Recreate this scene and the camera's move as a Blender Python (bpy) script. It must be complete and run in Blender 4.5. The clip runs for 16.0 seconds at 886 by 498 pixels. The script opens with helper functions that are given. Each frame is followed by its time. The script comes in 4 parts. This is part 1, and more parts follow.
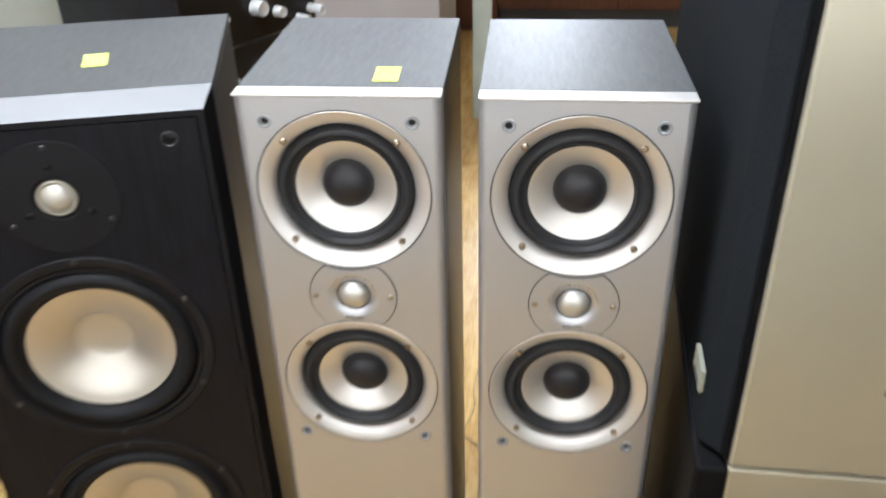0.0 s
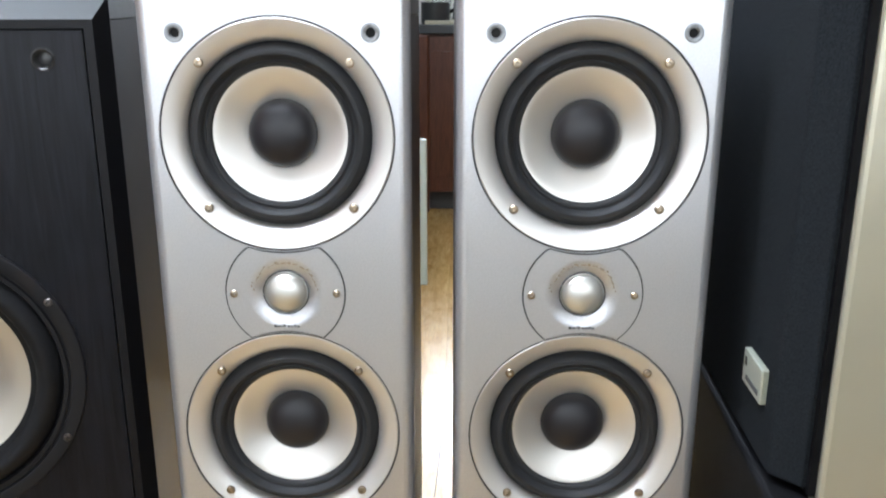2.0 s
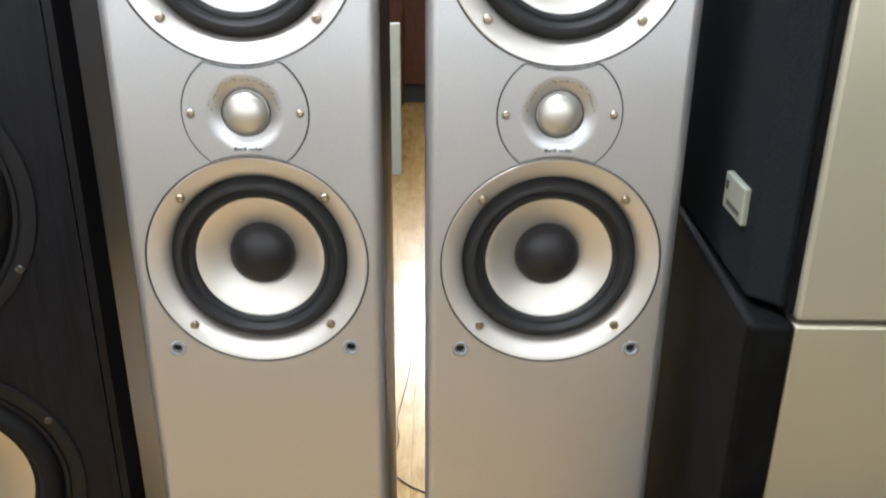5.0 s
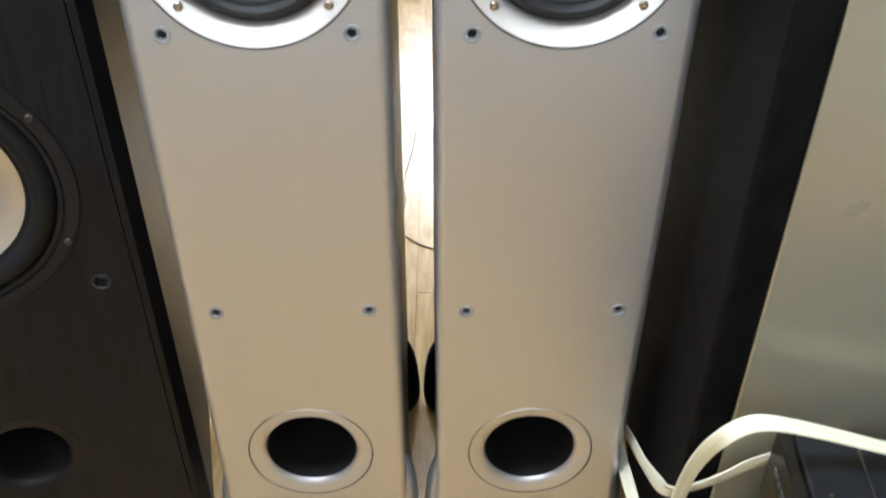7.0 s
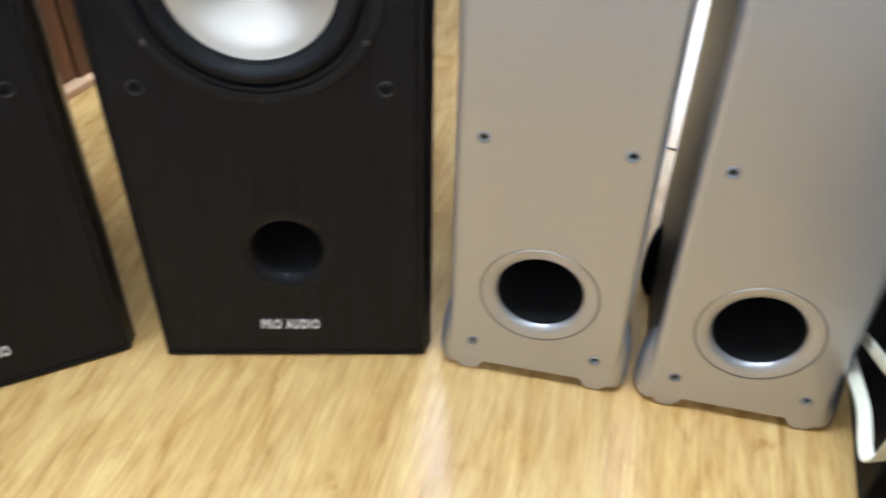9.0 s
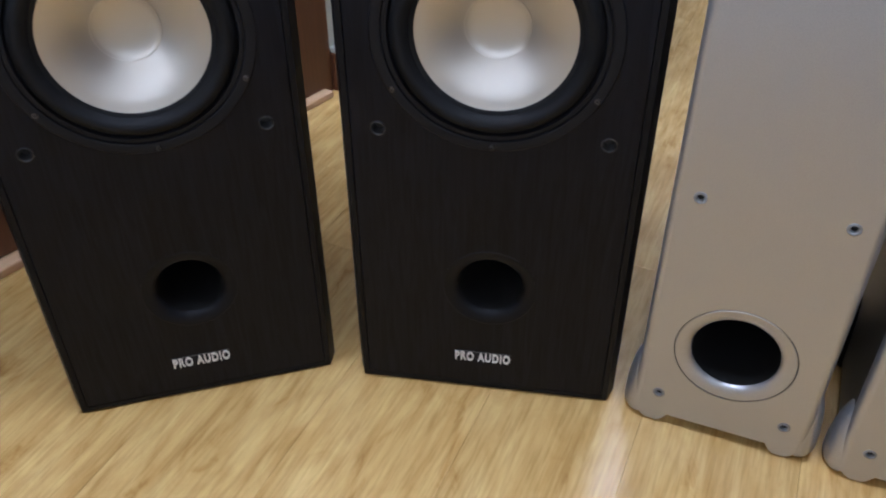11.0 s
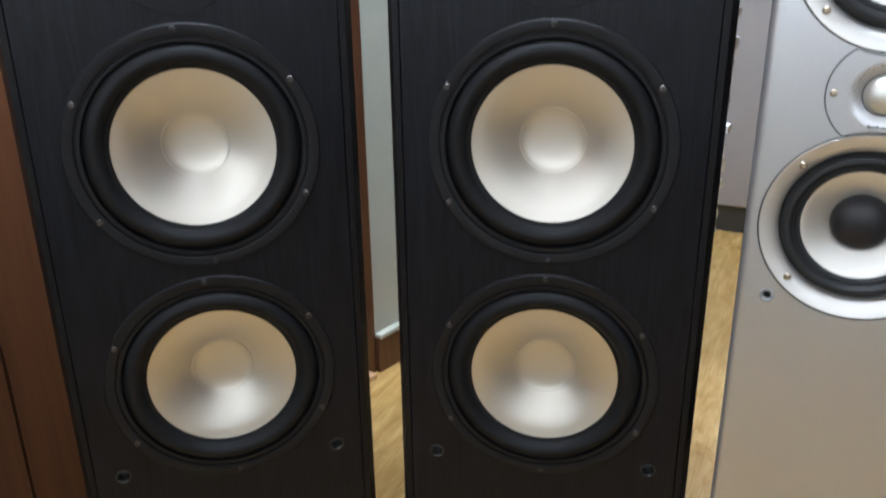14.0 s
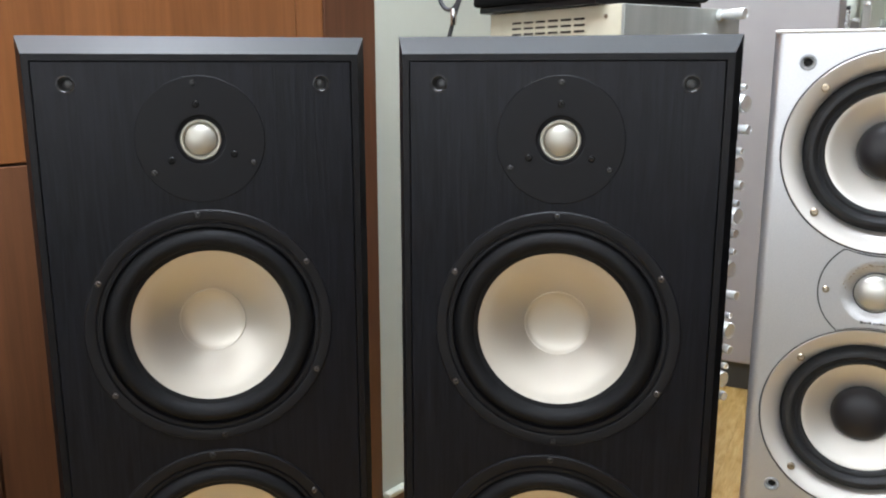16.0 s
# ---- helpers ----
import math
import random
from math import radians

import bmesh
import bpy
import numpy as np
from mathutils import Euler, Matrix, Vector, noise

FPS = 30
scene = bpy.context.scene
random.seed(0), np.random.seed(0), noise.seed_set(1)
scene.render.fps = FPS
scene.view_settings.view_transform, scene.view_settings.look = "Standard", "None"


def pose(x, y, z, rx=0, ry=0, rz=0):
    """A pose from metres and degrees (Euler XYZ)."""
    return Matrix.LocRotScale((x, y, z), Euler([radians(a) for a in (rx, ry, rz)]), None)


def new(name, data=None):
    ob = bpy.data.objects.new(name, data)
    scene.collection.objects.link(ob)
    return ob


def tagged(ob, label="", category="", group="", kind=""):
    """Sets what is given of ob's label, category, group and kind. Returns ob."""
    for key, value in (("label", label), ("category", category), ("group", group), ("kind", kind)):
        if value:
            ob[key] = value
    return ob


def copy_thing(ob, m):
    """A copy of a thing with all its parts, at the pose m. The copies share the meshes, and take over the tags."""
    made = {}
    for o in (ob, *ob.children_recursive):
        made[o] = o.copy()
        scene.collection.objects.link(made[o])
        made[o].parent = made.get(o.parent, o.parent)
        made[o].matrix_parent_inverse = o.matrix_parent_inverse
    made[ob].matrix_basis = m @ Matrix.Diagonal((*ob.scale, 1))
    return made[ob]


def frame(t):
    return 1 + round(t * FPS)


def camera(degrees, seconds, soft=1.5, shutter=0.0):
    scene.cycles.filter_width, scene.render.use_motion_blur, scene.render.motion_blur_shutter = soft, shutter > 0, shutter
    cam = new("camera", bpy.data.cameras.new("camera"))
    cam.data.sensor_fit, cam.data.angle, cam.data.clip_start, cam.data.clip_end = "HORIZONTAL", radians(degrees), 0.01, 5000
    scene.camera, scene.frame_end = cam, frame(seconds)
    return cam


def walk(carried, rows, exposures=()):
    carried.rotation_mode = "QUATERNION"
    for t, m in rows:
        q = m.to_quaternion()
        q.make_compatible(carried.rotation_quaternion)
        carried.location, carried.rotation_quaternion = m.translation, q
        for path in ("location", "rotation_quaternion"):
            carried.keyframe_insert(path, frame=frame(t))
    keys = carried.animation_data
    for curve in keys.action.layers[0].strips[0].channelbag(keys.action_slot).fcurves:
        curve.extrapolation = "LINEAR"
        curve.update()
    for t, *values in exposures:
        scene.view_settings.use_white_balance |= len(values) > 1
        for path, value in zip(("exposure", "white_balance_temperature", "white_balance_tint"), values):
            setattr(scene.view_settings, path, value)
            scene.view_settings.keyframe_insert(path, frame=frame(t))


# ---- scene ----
cam = camera(55.49, 16.0, soft=2.1, shutter=0.5)
PATH = [
    (0, pose(0.0700, -0.7562, 1.3404, 58.939, 1.241, 5.978)),
    (0.5, pose(0.0584, -0.6440, 1.1446, 67.729, 0.955, 4.288)),
    (1, pose(0.0446, -0.6482, 1.0326, 72.406, 0.907, 2.819)),
    (1.5, pose(0.0269, -0.6369, 1.0305, 72.920, -0.293, 1.661)),
    (2, pose(0.0202, -0.6485, 1.0392, 74.215, -0.029, 1.088)),
    (2.5, pose(0.0255, -0.6554, 1.0443, 75.549, 0.386, 1.332)),
    (3, pose(0.0273, -0.6532, 1.0281, 73.825, -0.018, 1.110)),
    (3.2, pose(0.0263, -0.6480, 1.0169, 72.921, -0.084, 0.881)),
    (5.3, pose(0.0236, -0.6388, 0.9438, 66.629, -0.545, -0.574)),
    (5.5, pose(0.0223, -0.6391, 0.9256, 65.474, -0.616, -0.561)),
    (6, pose(0.0257, -0.6384, 0.8927, 61.485, -0.516, -0.332)),
    (6.5, pose(0.0253, -0.6396, 0.8765, 58.212, -0.437, -0.213)),
    (7, pose(0.0204, -0.6337, 0.8516, 55.121, -0.051, -0.361)),
    (7.5, pose(0.0230, -0.6365, 0.8273, 53.318, 0.451, -0.073)),
    (8, pose(0.0222, -0.6332, 0.8177, 51.131, 0.293, 0.258)),
    (8.5, pose(-0.0009, -0.6498, 0.7991, 50.160, -0.916, 5.128)),
    (9, pose(-0.0696, -0.7107, 0.7852, 50.426, -0.999, 13.799)),
    (9.5, pose(-0.1119, -0.7364, 0.7852, 51.552, -0.702, 17.751)),
    (10, pose(-0.1278, -0.7460, 0.7998, 51.567, -0.482, 20.745)),
    (10.2, pose(-0.1287, -0.7504, 0.8035, 51.825, -0.306, 21.716)),
    (12.3, pose(-0.1624, -0.8005, 0.8642, 57.050, 0.589, 25.109)),
    (12.5, pose(-0.1622, -0.8071, 0.8742, 58.442, 0.706, 25.067)),
    (13, pose(-0.1532, -0.8186, 0.9089, 62.607, 0.939, 25.225)),
    (13.5, pose(-0.1548, -0.8235, 0.9372, 65.842, 0.809, 25.019)),
    (14, pose(-0.1576, -0.8292, 0.9667, 68.624, 0.752, 25.065)),
    (14.5, pose(-0.1517, -0.8371, 0.9865, 71.809, 0.665, 25.521)),
    (15, pose(-0.1460, -0.8406, 1.0016, 74.763, 0.568, 25.771)),
    (15.5, pose(-0.1446, -0.8422, 1.0138, 77.055, 0.414, 25.954)),
    (16, pose(-0.1431, -0.8384, 1.0168, 78.031, 0.062, 26.391)),
]
EXPOSURES = [(0, 0.25, 6850, 12), (0.5, 0.70, 6450, 10), (1, 0.70, 6400, 10), (1.5, 0.45, 6400, 10), (2, 0.36, 6420, 10), (3, 0.36, 6550, 10), (5.5, 0.28, 6780, 10), (6.5, 0.45, 6300, 10), (7, 0.42, 6380, 10), (8, 0.40, 6200, 10), (8.5, 0.44, 6050, 10), (9, 0.42, 5800, 10), (9.5, -0.18, 5700, 15), (10, -0.40, 5560, 17), (12.5, 0.10, 5850, 14), (13, 0.05, 5950, 10), (14, 0.0, 6250, 10), (15, -0.08, 6600, 10), (16, 0.02, 6720, 11)]
walk(cam, PATH, EXPOSURES)

# ---------------- world and light ----------------
world = bpy.data.worlds.new("room_air")
world.use_nodes = True
world.node_tree.nodes["Background"].inputs[0].default_value = (0.75, 0.85, 1.0, 1)
world.node_tree.nodes["Background"].inputs[1].default_value = 0.1
scene.world = world


def area_lamp(name, m, sx, sy, power, color):
    data = bpy.data.lights.new(name, "AREA")
    data.shape, data.size, data.size_y, data.energy, data.color = "RECTANGLE", sx, sy, power, color
    ob = new(name, data)
    ob.matrix_world = m
    return ob


COOL = (0.82, 0.96, 1.16)
LAMPS = [("lamp_row", -0.58, -0.24, 1.2, 0.7, 43, COOL),
         # Unseen panel added to brighten the floor behind the speakers.
         ("lamp_floor_fill", -0.42, 1.62, 0.9, 0.3, 25, COOL),
]
CEIL = 2.55
for nm, lx, ly, lw, ld, lp, lc in LAMPS:
    area_lamp(nm, pose(lx, ly, CEIL - 0.075), lw, ld, lp, lc)

# Unseen daylight behind the camera, set for reflections in the speaker fronts.
area_lamp("window_daylight", pose(-0.2, -1.24, 1.50, 90, 0, 0), 2.3, 1.36, 5.0, (1.0, 0.97, 0.94))
# Light added for the white glare on the floor between the silver speakers.
area_lamp("floor_glare_light", pose(0.08, 5.24, 2.0, -90, 0, 0), 0.6, 0.66, 46, (0.84, 0.96, 1.14))

# ---------------- materials ----------------


def mat(name, color, rough=0.5, metal=0.0, spec=0.5):
    m = bpy.data.materials.new(name)
    m.use_nodes = True
    b = m.node_tree.nodes["Principled BSDF"]
    b.inputs["Base Color"].default_value = (*color, 1)
    b.inputs["Roughness"].default_value = rough
    b.inputs["Metallic"].default_value = metal
    b.inputs["Specular IOR Level"].default_value = spec
    return m


def node(m, kind, **values):
    n = m.node_tree.nodes.new(kind)
    for k, v in values.items():
        n.inputs[k.replace("_", " ")].default_value = v
    return n


def wire(m, a, out, b, inp):
    m.node_tree.links.new(a.outputs[out], b.inputs[inp])


def noise_tex(m, scale, stretch=(1, 1, 1), detail=4.0, rough=0.55, distort=0.0, offset=None):
    co = m.node_tree.nodes.new("ShaderNodeTexCoord")
    mp = m.node_tree.nodes.new("ShaderNodeMapping")
    mp.inputs["Scale"].default_value = stretch
    wire(m, co, "Object", mp, "Vector")
    if offset:
        wire(m, offset, 0, mp, "Location")
    n = node(m, "ShaderNodeTexNoise", Scale=scale, Detail=detail, Roughness=rough, Distortion=distort)
    wire(m, mp, "Vector", n, "Vector")
    return n


def ramp(m, src, out, stops):
    r = m.node_tree.nodes.new("ShaderNodeValToRGB")
    e = r.color_ramp.elements
    while len(e) < len(stops):
        e.new(0.5)
    for el, (p, c) in zip(e, stops):
        el.position, el.color = p, (*c, 1) if len(c) == 3 else c
    wire(m, src, out, r, "Fac")
    return r


def vary(m, scale, lo, hi, stretch=(1, 1, 1), detail=4.0, p0=0.3, p1=0.7, distort=0.0):
    """Base colour between two tones along a noise."""
    n = noise_tex(m, scale, stretch, detail, distort=distort)
    r = ramp(m, n, "Fac", [(p0, lo), (p1, hi)])
    wire(m, r, "Color", m.node_tree.nodes["Principled BSDF"], "Base Color")
    return n


def rough_vary(m, scale, lo, hi, stretch=(1, 1, 1)):
    n = noise_tex(m, scale, stretch, 5.0)
    r = ramp(m, n, "Fac", [(0.3, (lo,) * 3), (0.7, (hi,) * 3)])
    wire(m, r, "Color", m.node_tree.nodes["Principled BSDF"], "Roughness")


def bump(m, scale, strength, dist=0.001, stretch=(1, 1, 1), detail=3.0, src=None):
    n = src or noise_tex(m, scale, stretch, detail)
    b = node(m, "ShaderNodeBump", Strength=strength, Distance=dist)
    wire(m, n, "Fac", b, "Height")
    wire(m, b, "Normal", m.node_tree.nodes["Principled BSDF"], "Normal")


M = {}
M["silver"] = mat("silver_paint", (0.66, 0.65, 0.64), 0.32, 0.74)
vary(M["silver"], 900, (0.43, 0.433, 0.448), (0.51, 0.513, 0.53), detail=2)
rough_vary(M["silver"], 14, 0.32, 0.37)
bump(M["silver"], 1500, 0.05, 0.0003)
M["silver_ring"] = mat("silver_ring_paint", (0.59, 0.575, 0.555), 0.38, 0.75)
rough_vary(M["silver_ring"], 30, 0.40, 0.46)
M["cone"] = mat("brushed_aluminium_cone", (0.65, 0.63, 0.60), 0.42, 0.8)
rough_vary(M["cone"], 20, 0.40, 0.46)
M["cone_warm"] = mat("satin_champagne_cone", (0.56, 0.525, 0.47), 0.42, 0.85)
rough_vary(M["cone_warm"], 12, 0.40, 0.45)
M["dome"] = mat("polished_dome", (0.56, 0.555, 0.52), 0.42, 0.8)
M["rubber"] = mat("black_rubber", (0.015, 0.0155, 0.017), 0.6, 0, 0.3)
rough_vary(M["rubber"], 60, 0.55, 0.65)
M["rubber_black"] = mat("matt_black_rubber", (0.006, 0.0062, 0.0072), 0.6, 0, 0.18)
rough_vary(M["rubber_black"], 60, 0.55, 0.65)
M["dust_cap"] = mat("charcoal_dust_cap", (0.012, 0.0115, 0.014), 0.42, 0, 0.35)
bump(M["dust_cap"], 900, 0.15, 0.0003)
M["void"] = mat("dark_port_lining", (0.006, 0.0058, 0.0056), 0.7, 0, 0.3)
M["seam"] = mat("dark_joint", (0.02, 0.02, 0.02), 0.8)
M["screw"] = mat("zinc_screw", (0.34, 0.28, 0.21), 0.3, 1.0)
M["screw_black"] = mat("blackened_screw", (0.035, 0.035, 0.035), 0.35, 0.6)
M["fleck"] = mat("dull_brown_fleck", (0.26, 0.225, 0.17), 0.6)
M["socket"] = mat("grey_rubber_socket", (0.22, 0.23, 0.24), 0.6)


def ash(name, lo, hi, rough, spec=0.15):
    m = mat(name, lo, rough, 0, spec)
    n = vary(m, 24, lo, hi, (6, 6, 0.35), 5, 0.35, 0.72, 1.6)
    bump(m, 60, 0.5, 0.0007, src=n)
    return m


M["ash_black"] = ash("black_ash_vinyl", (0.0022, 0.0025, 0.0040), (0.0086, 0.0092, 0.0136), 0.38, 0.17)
M["ash_side"] = ash("dark_ash_side_vinyl", (0.018, 0.017, 0.016), (0.052, 0.047, 0.042), 0.36, 0.5)
# Top vinyl paler than the sides: overhead sheen put into its colour.
M["ash_top_sheen"] = mat("dark_ash_sheen_vinyl", (0.03, 0.03, 0.032), 0.44, 0, 0.4)
nn = vary(M["ash_top_sheen"], 60, (0.034, 0.037, 0.039), (0.064, 0.068, 0.070), (4, 0.5, 4), 6, 0.3, 0.75, 0.8)
bump(M["ash_top_sheen"], 60, 0.16, 0.0004, src=nn)
# Black edge finish raised to grey so the top chamfer looks lit.
M["bevel"] = mat("satin_black_edge_lit", (0.020, 0.023, 0.025), 0.34, 0, 0.45)
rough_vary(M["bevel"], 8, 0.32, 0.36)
M["print"] = mat("white_print", (0.72, 0.72, 0.70), 0.5)
M["print_dark"] = mat("dark_print", (0.05, 0.05, 0.05), 0.5)
M["grille"] = mat("black_grille_cloth", (0.010, 0.011, 0.013), 0.95, 0, 0.03)
vary(M["grille"], 700, (0.0075, 0.0088, 0.0102), (0.0165, 0.0188, 0.0215), detail=2)
bump(M["grille"], 1400, 0.5, 0.0006)
M["black_vinyl"] = mat("scuffed_black_vinyl", (0.006, 0.006, 0.007), 0.6, 0, 0.08)
vary(M["black_vinyl"], 30, (0.002, 0.002, 0.0026), (0.0075, 0.0075, 0.008), detail=8, p0=0.4, p1=0.8)
bump(M["black_vinyl"], 400, 0.3, 0.0004)
M["beige"] = mat("champagne_lacquer_panel", (0.42, 0.385, 0.31), 0.33, 0.5)
vary(M["beige"], 5, (0.385, 0.362, 0.28), (0.425, 0.402, 0.315), detail=6)
rough_vary(M["beige"], 9, 0.27, 0.34)
bump(M["beige"], 300, 0.06, 0.0004)
M["badge"] = mat("brushed_badge", (0.44, 0.46, 0.38), 0.4, 0.6)
M["sticky"] = mat("yellow_green_paper", (0.66, 0.78, 0.12), 0.7)
M["amp_black"] = mat("black_amp_steel", (0.012, 0.013, 0.018), 0.42, 0.2)
vary(M["amp_black"], 25, (0.006, 0.007, 0.010), (0.016, 0.017, 0.021), detail=8, p0=0.4, p1=0.8)
M["amp_face"] = mat("dark_amp_fascia", (0.010, 0.009, 0.007), 0.3, 0.1, 0.35)
M["ribbon"] = mat("ivory_flat_cable", (0.70, 0.67, 0.50), 0.45)
M["card"] = mat("tan_cardboard", (0.42, 0.30, 0.18), 0.8)
vary(M["card"], 40, (0.38, 0.27, 0.16), (0.46, 0.34, 0.21))
M["card_edge"] = mat("pale_card_edge", (0.7, 0.7, 0.66), 0.7)
M["wall"] = mat("pale_wall_paint", (0.66, 0.66, 0.60), 0.75)
vary(M["wall"], 3, (0.44, 0.445, 0.37), (0.50, 0.505, 0.425), detail=7)
bump(M["wall"], 160, 0.15, 0.001)
M["ceiling"] = mat("white_ceiling_paint", (0.8, 0.8, 0.78), 0.8)
M["grey_panel"] = mat("mauve_grey_panel", (0.36, 0.335, 0.33), 0.45)
vary(M["grey_panel"], 4, (0.34, 0.315, 0.31), (0.39, 0.365, 0.36), detail=5)
M["cream"] = mat("cream_amp_steel", (0.62, 0.58, 0.44), 0.5)
vary(M["cream"], 20, (0.58, 0.54, 0.40), (0.65, 0.61, 0.47))
M["alu"] = mat("satin_aluminium", (0.62, 0.62, 0.6), 0.28, 0.9)
rough_vary(M["alu"], 50, 0.22, 0.36)
M["knob_metal"] = mat("pale_knob_metal", (0.80, 0.82, 0.80), 0.22, 0.5)
M["fascia"] = mat("silver_green_fascia", (0.42, 0.44, 0.41), 0.4, 0.35)
vary(M["fascia"], 30, (0.36, 0.38, 0.35), (0.46, 0.48, 0.45), (1, 1, 0.1))
M["chrome"] = mat("chrome", (0.8, 0.8, 0.8), 0.1, 1.0)
M["glass"] = mat("clear_glass", (0.95, 0.97, 0.97), 0.03)
M["glass"].node_tree.nodes["Principled BSDF"].inputs["Transmission Weight"].default_value = 0.9
M["slot"] = mat("vent_dark", (0.02, 0.018, 0.015), 0.8)
M["plaster_white"] = mat("white_enamel", (0.82, 0.82, 0.8), 0.3)
M["mint"] = mat("mint_board", (0.62, 0.72, 0.66), 0.5)
vary(M["mint"], 10, (0.58, 0.68, 0.62), (0.66, 0.75, 0.70))
M["red_wood"] = mat("mahogany_veneer", (0.14, 0.045, 0.025), 0.35)
nn = vary(M["red_wood"], 22, (0.070, 0.022, 0.012), (0.145, 0.052, 0.029), (5, 5, 0.5), 6, 0.3, 0.7, 0.6)
M["counter"] = mat("dark_grey_counter", (0.05, 0.055, 0.06), 0.3)
M["violin"] = mat("red_brown_lacquer", (0.30, 0.07, 0.03), 0.25)
M["slot_grey"] = mat("grey_slot", (0.10, 0.10, 0.10), 0.5)
M["cable"] = mat("black_cable_sheath", (0.02, 0.02, 0.022), 0.5)
M["lamp"] = mat("lamp_diffuser", (0.9, 0.9, 0.88), 0.5)
M["daylight"] = mat("daylight_backdrop", (0.8, 0.85, 0.9), 0.9)
db = M["daylight"].node_tree.nodes["Principled BSDF"]
db.inputs["Emission Color"].default_value = (0.88, 0.96, 1.06, 1)
db.inputs["Emission Strength"].default_value = 2.2
lb = M["lamp"].node_tree.nodes["Principled BSDF"]
lb.inputs["Emission Color"].default_value = (0.9, 0.97, 1.05, 1)
lb.inputs["Emission Strength"].default_value = 9.0


def plank_wood(name, tones, rough, along, sc=1.0, figure=0.07, grain=0.07, fine=0.5, fine_scale=260, warp=1.2, knots=False):
    """Wood with long grain, cathedral figure and a tone of its own for each board."""
    m = mat(name, tones[1], rough)
    info = m.node_tree.nodes.new("ShaderNodeObjectInfo")
    mul = m.node_tree.nodes.new("ShaderNodeVectorMath")
    mul.operation = "SCALE"
    comb = m.node_tree.nodes.new("ShaderNodeCombineXYZ")
    for i in "XYZ":
        wire(m, info, "Random", comb, i)
    mul.inputs["Scale"].default_value = 37.0
    wire(m, comb, 0, mul, 0)
    st = [1.0, 1.0, 1.0]
    st["xyz".index(along)] = grain
    n1 = noise_tex(m, (42 if knots else 26) * sc, st, 6, 0.6, warp, mul)
    st2 = [1.0, 1.0, 1.0]
    st2["xyz".index(along)] = grain * 0.4
    n2 = noise_tex(m, fine_scale * sc, st2, 3, 0.6, 0.2, mul)
    n3 = noise_tex(m, 9 * sc, st, 2, 0.5, 0.6, mul)
    mm = node(m, "ShaderNodeMath")
    mm.operation = "MULTIPLY"
    mm.inputs[1].default_value = 46.0
    wire(m, n3, "Fac", mm, 0)
    sn = node(m, "ShaderNodeMath")
    sn.operation = "SINE"
    wire(m, mm, 0, sn, 0)
    half = node(m, "ShaderNodeMath")
    half.operation = "MULTIPLY_ADD"
    half.inputs[1].default_value, half.inputs[2].default_value = figure, 0.0
    wire(m, sn, 0, half, 0)
    add = node(m, "ShaderNodeMath")
    add.operation = "ADD"
    wire(m, n1, "Fac", add, 0)
    wire(m, half, 0, add, 1)
    r1 = ramp(m, add, 0, [(0.32, tones[0]), (0.5, tones[1]), (0.70, tones[2])])
    r2 = ramp(m, n2, "Fac", [(0.36, (0.70, 0.64, 0.55)), (0.5, (0.97, 0.96, 0.95)), (0.66, (1.10, 1.11, 1.13))] if knots else [(0.3, (0.78, 0.76, 0.72)), (0.65, (1.05, 1.05, 1.05))])
    mx = m.node_tree.nodes.new("ShaderNodeMix")
    mx.data_type, mx.blend_type = "RGBA", "MULTIPLY"
    mx.inputs["Factor"].default_value = fine
    m.node_tree.links.new(r1.outputs["Color"], mx.inputs[6])
    m.node_tree.links.new(r2.outputs["Color"], mx.inputs[7])
    tone = mx.outputs[2]
    if knots:
        # scattered darker slivers and small knots
        kn = noise_tex(m, 15, (1.0, 0.5, 1.0), 4, 0.6, 1.2, mul)
        r3 = ramp(m, kn, "Fac", [(0.30, (1.07, 1.08, 1.10)), (0.46, (1.0, 1.0, 1.0)), (0.60, (0.93, 0.90, 0.85)), (0.67, (0.78, 0.69, 0.57)), (0.76, (0.58, 0.46, 0.34))])
        mk = m.node_tree.nodes.new("ShaderNodeMix")
        mk.data_type, mk.blend_type = "RGBA", "MULTIPLY"
        mk.inputs["Factor"].default_value = 1.0
        m.node_tree.links.new(tone, mk.inputs[6])
        m.node_tree.links.new(r3.outputs["Color"], mk.inputs[7])
        tone = mk.outputs[2]
    hs = m.node_tree.nodes.new("ShaderNodeHueSaturation")
    mr = node(m, "ShaderNodeMapRange")
    mr.inputs["To Min"].default_value, mr.inputs["To Max"].default_value = 0.95, 1.05
    wire(m, info, "Random", mr, "Value")
    wire(m, mr, "Result", hs, "Value")
    m.node_tree.links.new(tone, hs.inputs["Color"])
    b = m.node_tree.nodes["Principled BSDF"]
    wire(m, hs, "Color", b, "Base Color")
    bump(m, 1, 0.12, 0.0006, src=n2)
    return m


M["floor"] = plank_wood("honey_oak_laminate", ((0.485, 0.288, 0.092), (0.565, 0.358, 0.126), (0.635, 0.425, 0.165)), 0.27, "y", figure=0.07, grain=0.15, fine=0.5, fine_scale=230, warp=0.5, knots=True)
M["wood_panel"] = plank_wood("orange_brown_veneer", ((0.185, 0.066, 0.021), (0.22, 0.080, 0.026), (0.255, 0.096, 0.033)), 0.38, "z", sc=0.8, figure=0.04)
M["wood_edge"] = plank_wood("brown_edge_wood", ((0.075, 0.027, 0.012), (0.095, 0.035, 0.015), (0.12, 0.045, 0.02)), 0.4, "z", figure=0.03)
